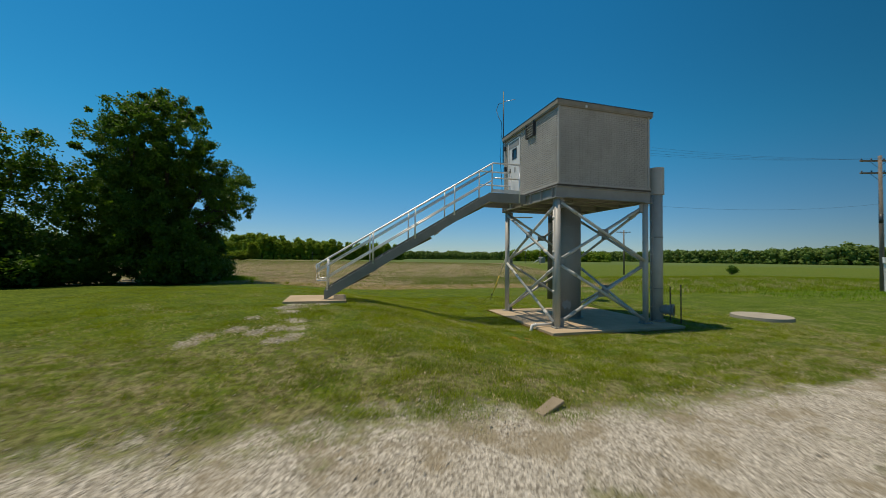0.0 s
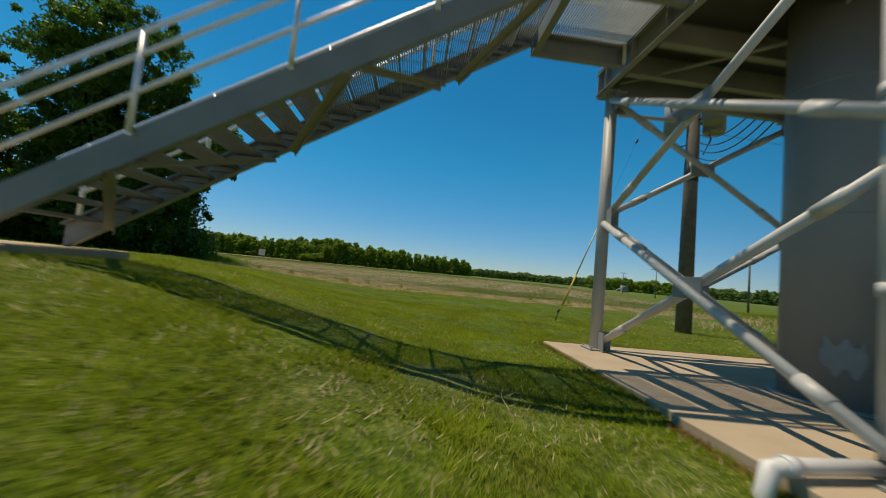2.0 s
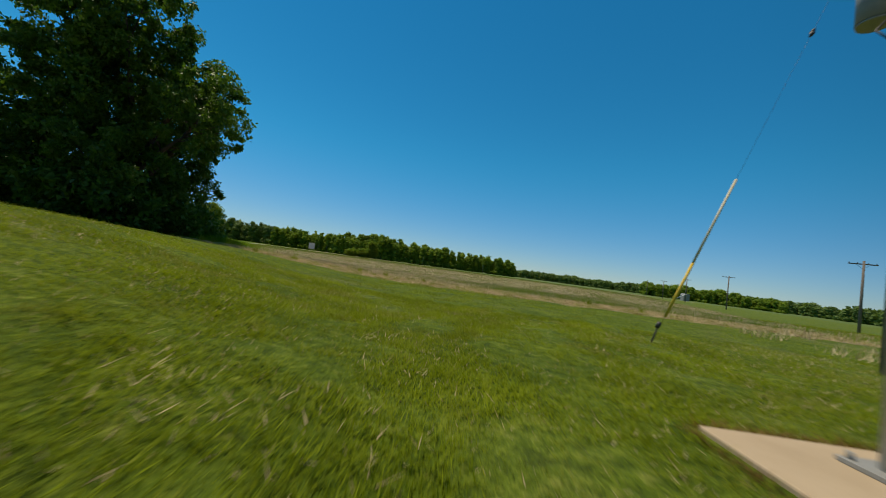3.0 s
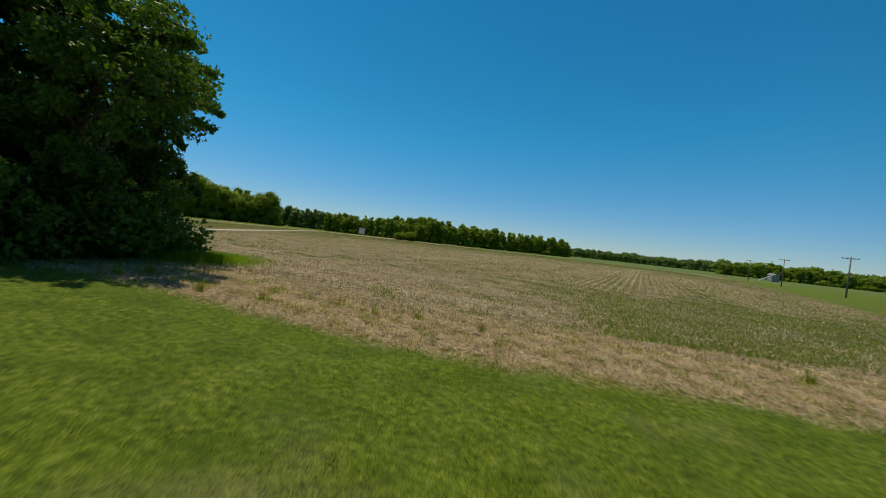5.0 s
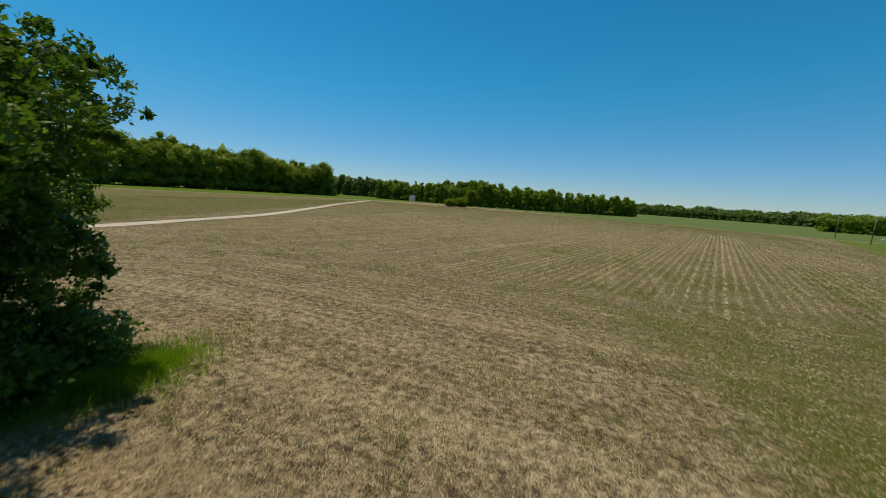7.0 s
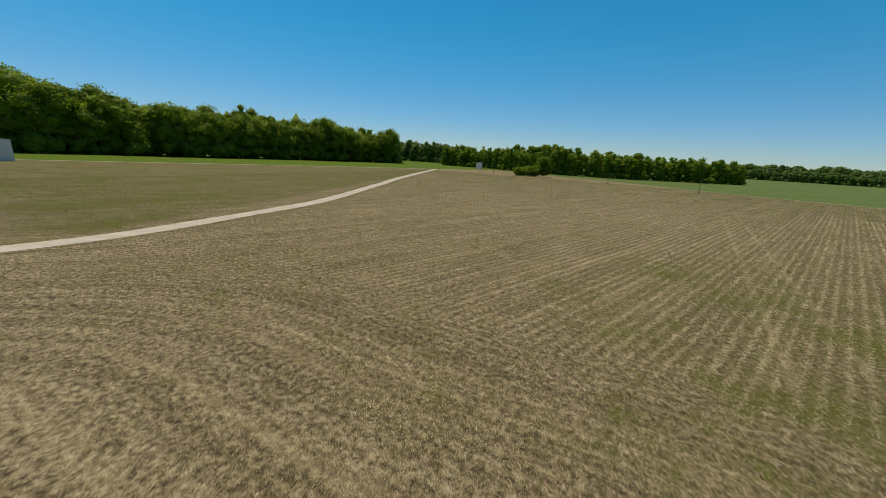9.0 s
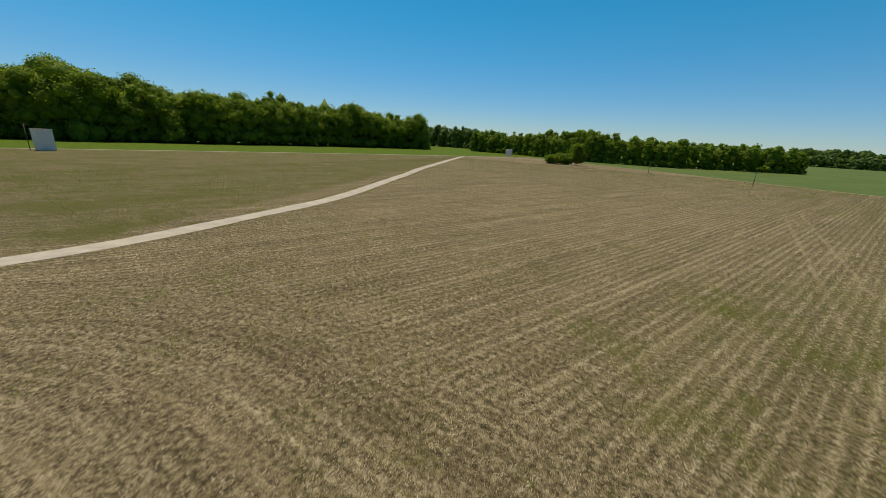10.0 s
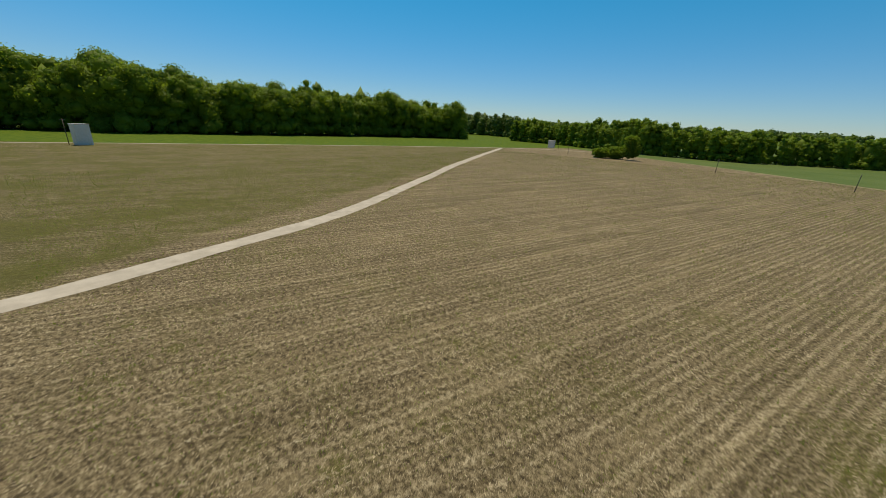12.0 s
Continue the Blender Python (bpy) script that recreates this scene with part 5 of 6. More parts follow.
# ---- poles and wires ----
def utility_pole(name, at, height, r, label, arms=1, band=None):
    x, y = at
    z0 = float(land(x, y))
    pole = thing(name, (x, y, z0), label, "utility pole", "poles of the power line")
    bm = bmesh.new()
    tube(bm, (0, 0, -0.4), (0, 0, height), r, r * 0.68, 18)
    shaft = part("shaft", bm, M_WOOD, pole)
    if band:
        bm = bmesh.new()
        f = 1 - 0.32 * band[0] / height
        tube(bm, (0, 0, band[0]), (0, 0, band[1]), r * f + 0.006, r * f + 0.004, 18)
        part("band", bm, M_DARK, shaft, "black wrap round the pole")
    for k in range(arms):
        z = height - 0.35 - k * 0.95
        bm = bmesh.new()
        c, s = math.cos(ARM_TURN), math.sin(ARM_TURN)
        box(bm, -1.25, 1.25, -0.06, 0.06, z - 0.06, z + 0.06, 0.008)
        bmesh.ops.transform(bm, matrix=Matrix.Rotation(ARM_TURN, 4, "Z") @ Matrix.Translation((0, r * 0.7 + 0.06, 0)), verts=bm.verts)
        arm = part("crossarm", bm, M_WOOD, pole)
        for q in (-1.15, -0.45, 0.45, 1.15):
            bm = bmesh.new()
            tube(bm, (q, r * 0.7 + 0.06, z + 0.06), (q, r * 0.7 + 0.06, z + 0.2), 0.045, 0.03, 10)
            bmesh.ops.transform(bm, matrix=Matrix.Rotation(ARM_TURN, 4, "Z"), verts=bm.verts)
            part("insulator", bm, M_DARK, arm)
        for q in (-0.6, 0.6):
            bm = bmesh.new()
            tube(bm, (q, r * 0.7 + 0.02, z - 0.06), (0, r * 0.7, z - 0.55), 0.015, seg=6)
            bmesh.ops.transform(bm, matrix=Matrix.Rotation(ARM_TURN, 4, "Z"), verts=bm.verts)
            part("strut", bm, M_DARK, arm)
    return pole


ARM_TURN = radians(-20)
for at, h in (((43.2, 43.7), 8.1), ((64.1, 91.6), 8.2), ((77.4, 128.4), 8.2), ((91.0, 165.9), 8.2), ((108, 212), 8.2)):
    utility_pole("utility_pole", at, h, 0.15, "plain wooden utility pole with one crossarm in the meadow")
near_pole = utility_pole("utility_pole", (33.2, 7.2), 10.4, 0.15, "tall wooden utility pole with two crossarms and a meter box", 2, (5.2, 5.9))
bm = bmesh.new()
box(bm, -0.42, -0.16, -0.35, -0.2, 2.15, 2.6, 0.01)
part("meter_box", bm, M_SHED, near_pole, "pale meter box")
bm = bmesh.new()
box(bm, -0.3, -0.22, -0.3, -0.22, 0.0, 2.15)
part("riser_post", bm, M_SHED, near_pole)

ARM_TURN = radians(-48)
upole = utility_pole("utility_pole", (4.68, 7.58), 8.9, 0.2, "weathered wooden utility pole carrying three grey transformers", 1, (4.18, 4.72))
def transformer(dx, dy, r, z0, z1):
    """A can hung on the pole, with its lid, lifting lugs, bushings and bracket."""
    bm = bmesh.new()
    tube(bm, (dx, dy, z0), (dx, dy, z1), r, seg=28)
    tube(bm, (dx, dy, z0 - 0.04), (dx, dy, z0), r * 0.94, seg=28)
    tank = part("transformer", bm, M_STEEL, upole, "grey pole-mounted transformer can")
    bm = bmesh.new()
    tube(bm, (dx, dy, z1 + 0.002), (dx, dy, z1 + 0.035), r * 1.06, seg=28)
    tube(bm, (dx, dy, z1 + 0.035), (dx, dy, z1 + 0.085), r * 1.0, r * 0.75, 28)
    part("lid", bm, M_STEEL, tank)
    for a in (-0.09, 0.09):
        bm = bmesh.new()
        for k in range(4):
            tube(bm, (dx + a, dy + a, z1 + 0.08 + 0.06 * k), (dx + a, dy + a, z1 + 0.14 + 0.06 * k), 0.045, 0.025, 10)
        part("bushing", bm, M_DARK, tank)
    d = Vector((dx, dy, 0)).normalized()
    for z in (z0 + 0.2, z1 - 0.2):
        bm = bmesh.new()
        tube(bm, d * 0.15 + Vector((0, 0, z)), Vector((dx, dy, z)) - d * r * 0.9, 0.04, seg=8)
        part("bracket", bm, M_DARK, tank)
    for a in (1.2, -1.2):
        e = Matrix.Rotation(a, 3, "Z") @ d
        bm = bmesh.new()
        tube(bm, Vector((dx, dy, z1 - 0.16)) + e * r * 0.98, Vector((dx, dy, z1 - 0.16)) + e * (r + 0.05), 0.03, seg=8)
        part("lug", bm, M_DARK, tank)


for spec in ((-0.36, 0.34, 0.235, 5.68, 6.62), (0.1, -0.56, 0.27, 5.72, 6.78), (0.57, -0.06, 0.27, 5.68, 6.72)):
    transformer(*spec)
bm = bmesh.new()
box(bm, -1.0, 1.0, -0.05, 0.05, 7.12, 7.22)
bmesh.ops.transform(bm, matrix=Matrix.Rotation(radians(-48 + 90 - 6), 4, "Z"), verts=bm.verts)
arm = part("crossarm", bm, M_WOOD, upole)
for q in (-0.9, -0.55, 0.55, 0.9):
    bm = bmesh.new()
    tube(bm, (0, 0, 6.85), (0, 0, 7.12), 0.05, 0.035, 8)
    tube(bm, (0, 0, 6.95), (0.1, 0.06, 6.78), 0.03, 0.02, 8)
    bmesh.ops.transform(bm, matrix=Matrix.Rotation(radians(36), 4, "Z") @ Matrix.Translation((q, 0, 0)), verts=bm.verts)
    part("cutout_switch", bm, M_DARK, arm)
bm = bmesh.new()
path_tube(bm, [(-0.36, 0.12, 5.66), (-0.6, 0.1, 5.35), (-0.42, 0.0, 5.12), (-0.2, 0, 5.2)], 0.014, 8)
path_tube(bm, [(0.34, -0.15, 5.66), (0.1, -0.5, 5.2), (0.15, -0.2, 4.9)], 0.014, 8)
part("service_loop", bm, M_DARK, upole)


def wire(name, a, b, sag, label, r=0.012):
    a, b = Vector(a), Vector(b)
    bm = bmesh.new()
    path_tube(bm, [a.lerp(b, k / 16) - Vector((0, 0, 4 * sag * (k / 16) * (1 - k / 16))) for k in range(17)], r, 6)
    ob = part(name, bm, M_DARK)
    tagged(ob, label, "wire", "wires of the power line")


def arm_point(at, turn, q, r, z):
    """The top of an insulator on a crossarm."""
    o = r * 0.7 + 0.06
    c, s = math.cos(turn), math.sin(turn)
    return Vector((at[0] + q * c - o * s, at[1] + q * s + o * c, float(land(*at)) + z))


for q in (-1.15, -0.45, 0.45, 1.15):
    wire("wire", arm_point((4.68, 7.58), radians(-48), q, 0.2, 8.73), arm_point((33.2, 7.2), radians(-20), q, 0.15, 10.22), 0.4, "thin overhead wire between two poles", 0.004)
wire("wire", (4.80, 7.55, 5.6), (33.06, 7.2, 6.6), 0.6, "thin overhead wire between two poles", 0.005)
for k in range(4):
    wire("wire", (4.72, 7.40, 5.42 - 0.22 * k), (2.85 + 0.17 * k, 3.84, 4.36), 0.28 + 0.04 * k, "black service cable from the pole to the cabin", 0.014)

# guy wire with its guard
guy = thing("guy_wire", (1.08, 7.66, float(land(1.08, 7.66))), "steel guy wire with a faded yellow plastic guard", "guy wire")
g0, g1 = Vector((0, 0, -0.1)), Vector((4.68 - 1.08 - 0.2, -0.12, 9.0))
gd = (g1 - g0).normalized()
bm = bmesh.new()
tube(bm, g0, g1, 0.002, seg=6)
part("strand", bm, M_DARK, guy)
bm = bmesh.new()
tube(bm, g0 + gd * 0.56, g0 + gd * 1.5, 0.021, seg=12)
part("guard", bm, M_YELLOW, guy, "bright yellow lower guard")
bm = bmesh.new()
tube(bm, g0 + gd * 1.5, g0 + gd * 2.98, 0.018, seg=12)
part("guard", bm, M_FADED, guy, "sun-faded upper guard")
bm = bmesh.new()
tube(bm, (0, 0, -0.1), gd * 0.34, 0.012, seg=8)
tube(bm, gd * 0.26, gd * 0.36, 0.03, seg=8)
part("anchor_rod", bm, M_DARK, guy)
bm = bmesh.new()
q = g0 + gd * 5.6
tube(bm, q - gd * 0.07, q, 0.018, 0.036, 10)
tube(bm, q, q + gd * 0.07, 0.036, 0.018, 10)
part("strain_insulator", bm, M_DARK, guy, "dark strain insulator")

# fence stakes
for at, h in (((5.0, 0.05), 1.36), ((5.2, 1.85), 1.34), ((5.17, 0.62), 1.24)):
    x, y = at
    z = float(land(x, y))
    bm = bmesh.new()
    box(bm, -0.022, 0.022, -0.004, 0.004, -0.3, h)
    box(bm, -0.004, 0.004, 0.004, 0.032, -0.3, h)
    for k in range(12):
        box(bm, -0.006, 0.006, -0.012, -0.004, 0.15 + k * 0.1, 0.17 + k * 0.1)
    ob = part("fence_stake", bm, M_DARK)
    ob.location = (x, y, z)
    tagged(ob, "dark steel T-post standing alone beside the pipe", "fence post", "steel stakes")
for at in ((-22.5, 217.8), (12.6, 200), (-93, 246.5), (-62, 239), (-107, 266)):
    x, y = at
    bm = bmesh.new()
    tube(bm, (0, 0, -0.3), (0, 0, 5.2), 0.11, 0.08, 8)
    tube(bm, (0, 0, 4.3), (0, 0, 4.5), 0.16, 0.16, 8)
    ob = part("marker_post", bm, M_DARK)
    ob.location = (x, y, float(land(x, y)))
    tagged(ob, "dark slender post standing in the stubble field", "post", "posts in the field")

# well cover
bm = bmesh.new()
tube(bm, (0, 0, -0.2), (0, 0, 0.10), 0.95, 0.95, 64, False)
tube(bm, (0, 0, 0.10), (0, 0, 0.125), 0.95, 0.925, 64)
ob = part("well_cover", bm, M_CONC)
ob.location = (9.15, 0.2, float(land(9.15, 0.2)))
tagged(ob, "round pale concrete well cover lying in the grass", "well cover")

# broken concrete piece by the gravel
bm = bmesh.new()
box(bm, -0.29, 0.29, -0.09, 0.09, -0.02, 0.03, 0.008)
for v in bm.verts:
    v.co.y *= 0.9 + 0.35 * (v.co.x + 0.29)
    v.co += Vector((noise.noise(v.co * 5), noise.noise(v.co * 5 + Vector((3, 1, 2))), 0)) * 0.04
ob = part("concrete_chunk", bm, M_CHUNK)
ob.matrix_world = pose(-3.68, -5.32, float(land(-3.68, -5.32)) + 0.025, 5, -6, 29)
tagged(ob, "broken flat piece of sandy concrete on gravel", "concrete piece")


# ---- far buildings ----
def shed(name, at, w, d, h, turn, label, stilts=0.0):
    x, y = at
    hut = thing(name, (x, y, float(land(x, y))), label, "shed")
    hut.rotation_euler = (0, 0, radians(turn))
    bm = bmesh.new()
    box(bm, -w / 2, w / 2, -d / 2, d / 2, stilts, h, 0.03)
    part("wall", bm, M_SHED, hut)
    bm = bmesh.new()
    box(bm, -w / 2 - 0.12, w / 2 + 0.12, -d / 2 - 0.12, d / 2 + 0.12, h, h + 0.16, 0.02)
    part("roof", bm, M_GALV, hut)
    for k in range(int(w / 0.9)):
        bm = bmesh.new()
        xx = -w / 2 + 0.45 + k * 0.9
        box(bm, xx - 0.03, xx + 0.03, -d / 2 - 0.03, -d / 2, stilts + 0.1, h - 0.05)
        part("rib", bm, M_SHED, hut)
    return hut


hut = shed("shed", (-196.5, 60.5), 4.3, 3.4, 6.9, -92, "white sheet-metal well house at the edge of the field")
hut.rotation_euler = (0, 0, radians(103))
bm = bmesh.new()
tube(bm, (-3.6, 1.0, -0.3), (-3.6, 1.0, 8.6), 0.12, 0.1, 10)
box(bm, -4.3, -2.9, 0.95, 1.05, 8.3, 8.45)
part("power_post", bm, M_WOOD, hut, "short service pole beside the wall")
shed("shed", (-110.5, 263), 3.8, 3.4, 5.6, 15, "small white well house on posts far across the field", 1.4)

# grain bin with a conveyor, far off beyond the poles
yard = thing("grain_bin", (134.0, 219.0, float(land(134, 219))), "small grey grain bin house with a white slanting conveyor", "farm building")
bm = bmesh.new()
box(bm, -1.7, 1.7, -1.6, 1.6, 0.0, 3.3, 0.05)
part("wall", bm, M_STEEL, yard)
bm = bmesh.new()
prism(bm, [(-1.9, 3.3), (1.9, 3.3), (1.1, 4.3), (-1.1, 4.3)], -1.7, 1.7)
part("roof", bm, M_STEEL, yard)
bm = bmesh.new()
d = Vector((-8.0, -1.0, 0)) - Vector((-0.6, -1.0, 3.9))
box(bm, -0.22, 0.22, -0.2, 0.2, 0, d.length)
bmesh.ops.transform(bm, matrix=Matrix.Translation((-0.6, -2.2, 3.9)) @ d.to_track_quat("Z", "Y").to_matrix().to_4x4(), verts=bm.verts)
part("conveyor", bm, M_SHED, yard, "white covered conveyor")


# ---- grass, stubble, stones ----
def patchy(x, y, s, seed):
    """Smooth values between 0 and 1 that vary over about s metres."""
    r = np.random.default_rng(seed)
    v = np.zeros_like(x)
    for k in range(7):
        a, f, p = r.uniform(0, 2 * math.pi), r.uniform(0.6, 1.9) * 2 * math.pi / s, r.uniform(0, 6.28)
        v += np.sin((x * math.cos(a) + y * math.sin(a)) * f + p)
    return 0.5 + v / 7


def on_slabs(x, y):
    return ((x > -0.62) & (x < 4.32) & (y > -0.74) & (y < 4.08)) | ((x > -8.1) & (x < -6.28) & (y > 1.38) & (y < 3.14))


def blades(name, x, y, rng, tall, wide, lean, material, label, category):
    m = len(x)
    z = land(x, y) - 0.005
    a = rng.uniform(0, 2 * math.pi, m)
    h = tall * rng.uniform(0.5, 1.25, m)
    w = wide * rng.uniform(0.7, 1.3, m)
    l = h * lean * rng.uniform(0.2, 1.2, m)
    b = a + math.pi / 2 + rng.normal(0, 0.5, m)
    p0 = np.stack([x - np.cos(a) * w, y - np.sin(a) * w, z], -1)
    p1 = np.stack([x + np.cos(a) * w, y + np.sin(a) * w, z], -1)
    p2 = np.stack([x + np.cos(b) * l, y + np.sin(b) * l, z + h], -1)
    ob = sheet(name, np.stack([p0, p1, p2], 1).reshape(-1, 3), np.arange(3 * m).reshape(m, 3), material)
    tagged(ob, label, category, kind="stuff")


def on_grit(x, y):
    return np.any([np.hypot(x - px, y - py) < size * 0.85 for px, py, size in GRIT], axis=0)


def lawn():
    rng = np.random.default_rng(40)
    m = 470000
    # thicker where the way leads close over the grass
    x = np.where(rng.uniform(0, 1, m) < 0.6, rng.normal(-2.6, 2.6, m), rng.uniform(-15, 9, m))
    y = np.where(rng.uniform(0, 1, m) < 0.75, rng.uniform(-5.5, 9.5, m), rng.uniform(-6, 15.2, m))
    bare = 1 - 0.9 * ease(-2.3, -5.7, y + 2.2 * (patchy(x, y, 1.6, 1) - 0.5)) - 0.75 * ease(0.6, 0.8, patchy(x, y, 2.2, 2)) * ease(7, 0, y)
    keep = (rng.uniform(0, 1, m) < bare) & ~on_slabs(x, y) & ~on_grit(x, y)
    x, y = x[keep], y[keep]
    tall = (0.028 + 0.024 * patchy(x, y, 1.3, 3)) * (0.6 + 0.9 * patchy(x, y, 0.4, 21))
    blades("grass", x, y, rng, tall, 0.0042, 1.7, M_BLADE, "short mown green lawn grass", "grass")
    m = 120000
    x, y = rng.uniform(-12, 9, m), rng.uniform(-5.2, 9, m)
    keep = (rng.uniform(0, 1, m) < 0.28 - 0.2 * ease(-4.5, -7.5, x) * ease(-1.5, 0.5, y) + 0.8 * ease(1.5, -3.0, y + 3 * (patchy(x, y, 1.6, 1) - 0.5)) * ease(-5.6, -4.6, y) + 0.5 * ease(0.55, 0.75, patchy(x, y, 2.2, 2)) * ease(9, 0, y)) & ~on_slabs(x, y)
    x, y = x[keep], y[keep]
    blades("dry_grass", x, y, rng, 0.04, 0.004, 1.8, M_STRAW, "dry straw-coloured clippings in the lawn", "dry grass")
    # dead grass along the slab's edges
    m = 9000
    e = rng.uniform(0, 1, m)
    near = np.abs(rng.normal(0, 0.05, m)) + 0.005
    k = rng.integers(0, 3, m)
    x = np.where(k == 0, -0.57 - near - 0.03 * (e < 0.38), np.where(k == 1, -0.6 + 4.9 * e, -0.57 + 4.87 * e))
    y = np.where(k == 0, -0.7 + 4.76 * e, np.where(k == 1, -0.7 - near, 4.06 + near))
    free = ~on_slabs(x, y)
    blades("dry_grass", x[free], y[free], rng, 0.045, 0.005, 1.4, M_DEAD, "brown dead grass fringing the concrete slab", "dry grass")
    # uneven tufts towards the yard
    k = 1500
    cx, cy = rng.uniform(-13, 8, k), rng.uniform(-5.3, 1.2, k)
    pick = (rng.uniform(0, 1, k) < 0.35 + 0.65 * patchy(cx, cy, 1.1, 31)) & ~on_slabs(cx, cy)
    cx, cy = cx[pick], cy[pick]
    size = rng.uniform(0.03, 0.11, len(cx))
    c = rng.choice(len(cx), 42000, p=size ** 2 / (size ** 2).sum())
    x, y = cx[c] + rng.normal(0, 1, len(c)) * size[c] * 1.5, cy[c] + rng.normal(0, 1, len(c)) * size[c] * 0.8
    free = ~on_slabs(x, y)
    blades("grass", x[free], y[free], rng, 0.05 + 0.35 * size[c][free], 0.0042, 1.1, M_BLADE, "uneven green tufts at the lawn's worn edge", "grass")
    # larger olive clumps where the lawn gives way to gravel
    k = 110
    cx, cy = rng.uniform(-13, 4, k), rng.uniform(-5.6, -2.6, k)
    size = rng.uniform(0.07, 0.2, k)
    c = rng.choice(k, 22000, p=size ** 2 / (size ** 2).sum())
    x, y = cx[c] + rng.normal(0, 1, len(c)) * size[c] * 1.3, cy[c] + rng.normal(0, 1, len(c)) * size[c] * 0.6
    blades("grass", x, y, rng, 0.06, 0.0045, 1.0, M_WEED, "olive clumps of rough grass at the gravel's edge", "grass")


def straw_strip():
    rng = np.random.default_rng(41)
    m = 230000
    x, y = rng.uniform(-16, 16, m), rng.normal(16.7, 1.35, m)
    keep = (y > 14.2 + 0.7 * patchy(x, y, 2.5, 5)) & (y < 20) & (rng.uniform(0, 1, m) < 1.5 * patchy(x, y, 0.9, 6) ** 2)
    x, y = x[keep], y[keep]
    blades("dry_grass", x, y, rng, 0.075, 0.005, 1.8, M_STRAW, "mown dry straw along the field's edge", "dry grass")
    m = 60000
    x, y = rng.uniform(-16, 14, m), rng.normal(16.6, 1.5, m)
    keep = (y > 14.4) & (patchy(x, y, 1.5, 7) > 0.56)
    blades("grass", x[keep], y[keep], rng, 0.10, 0.005, 0.8, M_BLADE, "green tufts coming up through the straw", "grass")
    # single tall weeds standing in the straw
    k = 9
    cx, cy = rng.uniform(-13, 9, k), rng.normal(17.2, 1.0, k)
    c = np.repeat(np.arange(k), 46)
    blades("weeds", cx[c] + rng.normal(0, 0.05, len(c)), cy[c] + rng.normal(0, 0.05, len(c)), rng, 0.3, 0.008, 0.6, M_BLADE, "single tall weeds standing in the straw", "weeds")
    # tall grass at the foot of the big tree
    m = 9000
    a, r = rng.uniform(0, 2 * math.pi, m), np.abs(rng.normal(0, 0.6, m))
    side = rng.uniform(0, 1, m) < 0.3
    x, y = np.where(side, -14.2, -14.1) + np.cos(a) * r * 1.3, np.where(side, 20.9, 19.6) + np.sin(a) * r * 2.0
    blades("grass", x, y, rng, 0.32, 0.009, 1.1, M_TALL, "tall bright green grass at the tree's foot", "grass")


def tall_meadow():
    rng = np.random.default_rng(44)
    m = 70000
    x, y = rng.uniform(8, 60, m), rng.uniform(8, 34, m)
    keep = (x - 0.42 * y + 5 * (patchy(x, y, 6, 14) - 0.5) > 9) & (rng.uniform(0, 1, m) < patchy(x, y, 3.0, 15) * 1.3)
    far = 1 + np.hypot(x, y)[keep] / 45
    blades("tall_grass", x[keep], y[keep], rng, 0.26, 0.009 * far, 0.9, M_BLADE, "unmown tall green grass at the meadow's edge", "tall grass")
    # a lush bright stretch east of the mown grass
    m = 30000
    x, y = rng.uniform(13, 60, m), rng.uniform(3, 24, m)
    keep = (rng.uniform(0, 1, m) < 1.3 * patchy(x, y, 4.0, 34)) & (x + 0.6 * y > 20 + 5 * patchy(x, y, 5, 35))
    far = 1 + np.hypot(x, y)[keep] / 40
    blades("tall_grass", x[keep], y[keep], rng, 0.2, 0.01 * far, 0.9, M_TALL, "lush bright green grass beyond the mown lawn", "tall grass")
    m = 22000
    x, y = rng.uniform(6, 50, m), rng.uniform(9, 26, m)
    keep = patchy(x, y, 4.0, 16) > 0.55
    far = 1 + np.hypot(x, y)[keep] / 45
    blades("dry_grass", x[keep], y[keep], rng, 0.24, 0.008 * far, 0.9, M_STRAW, "dead yellow stems in the rough grass", "dry grass")


ROW = 0.762
RU, RV = np.array([0.9427, -0.3335]), np.array([0.3335, 0.9427])


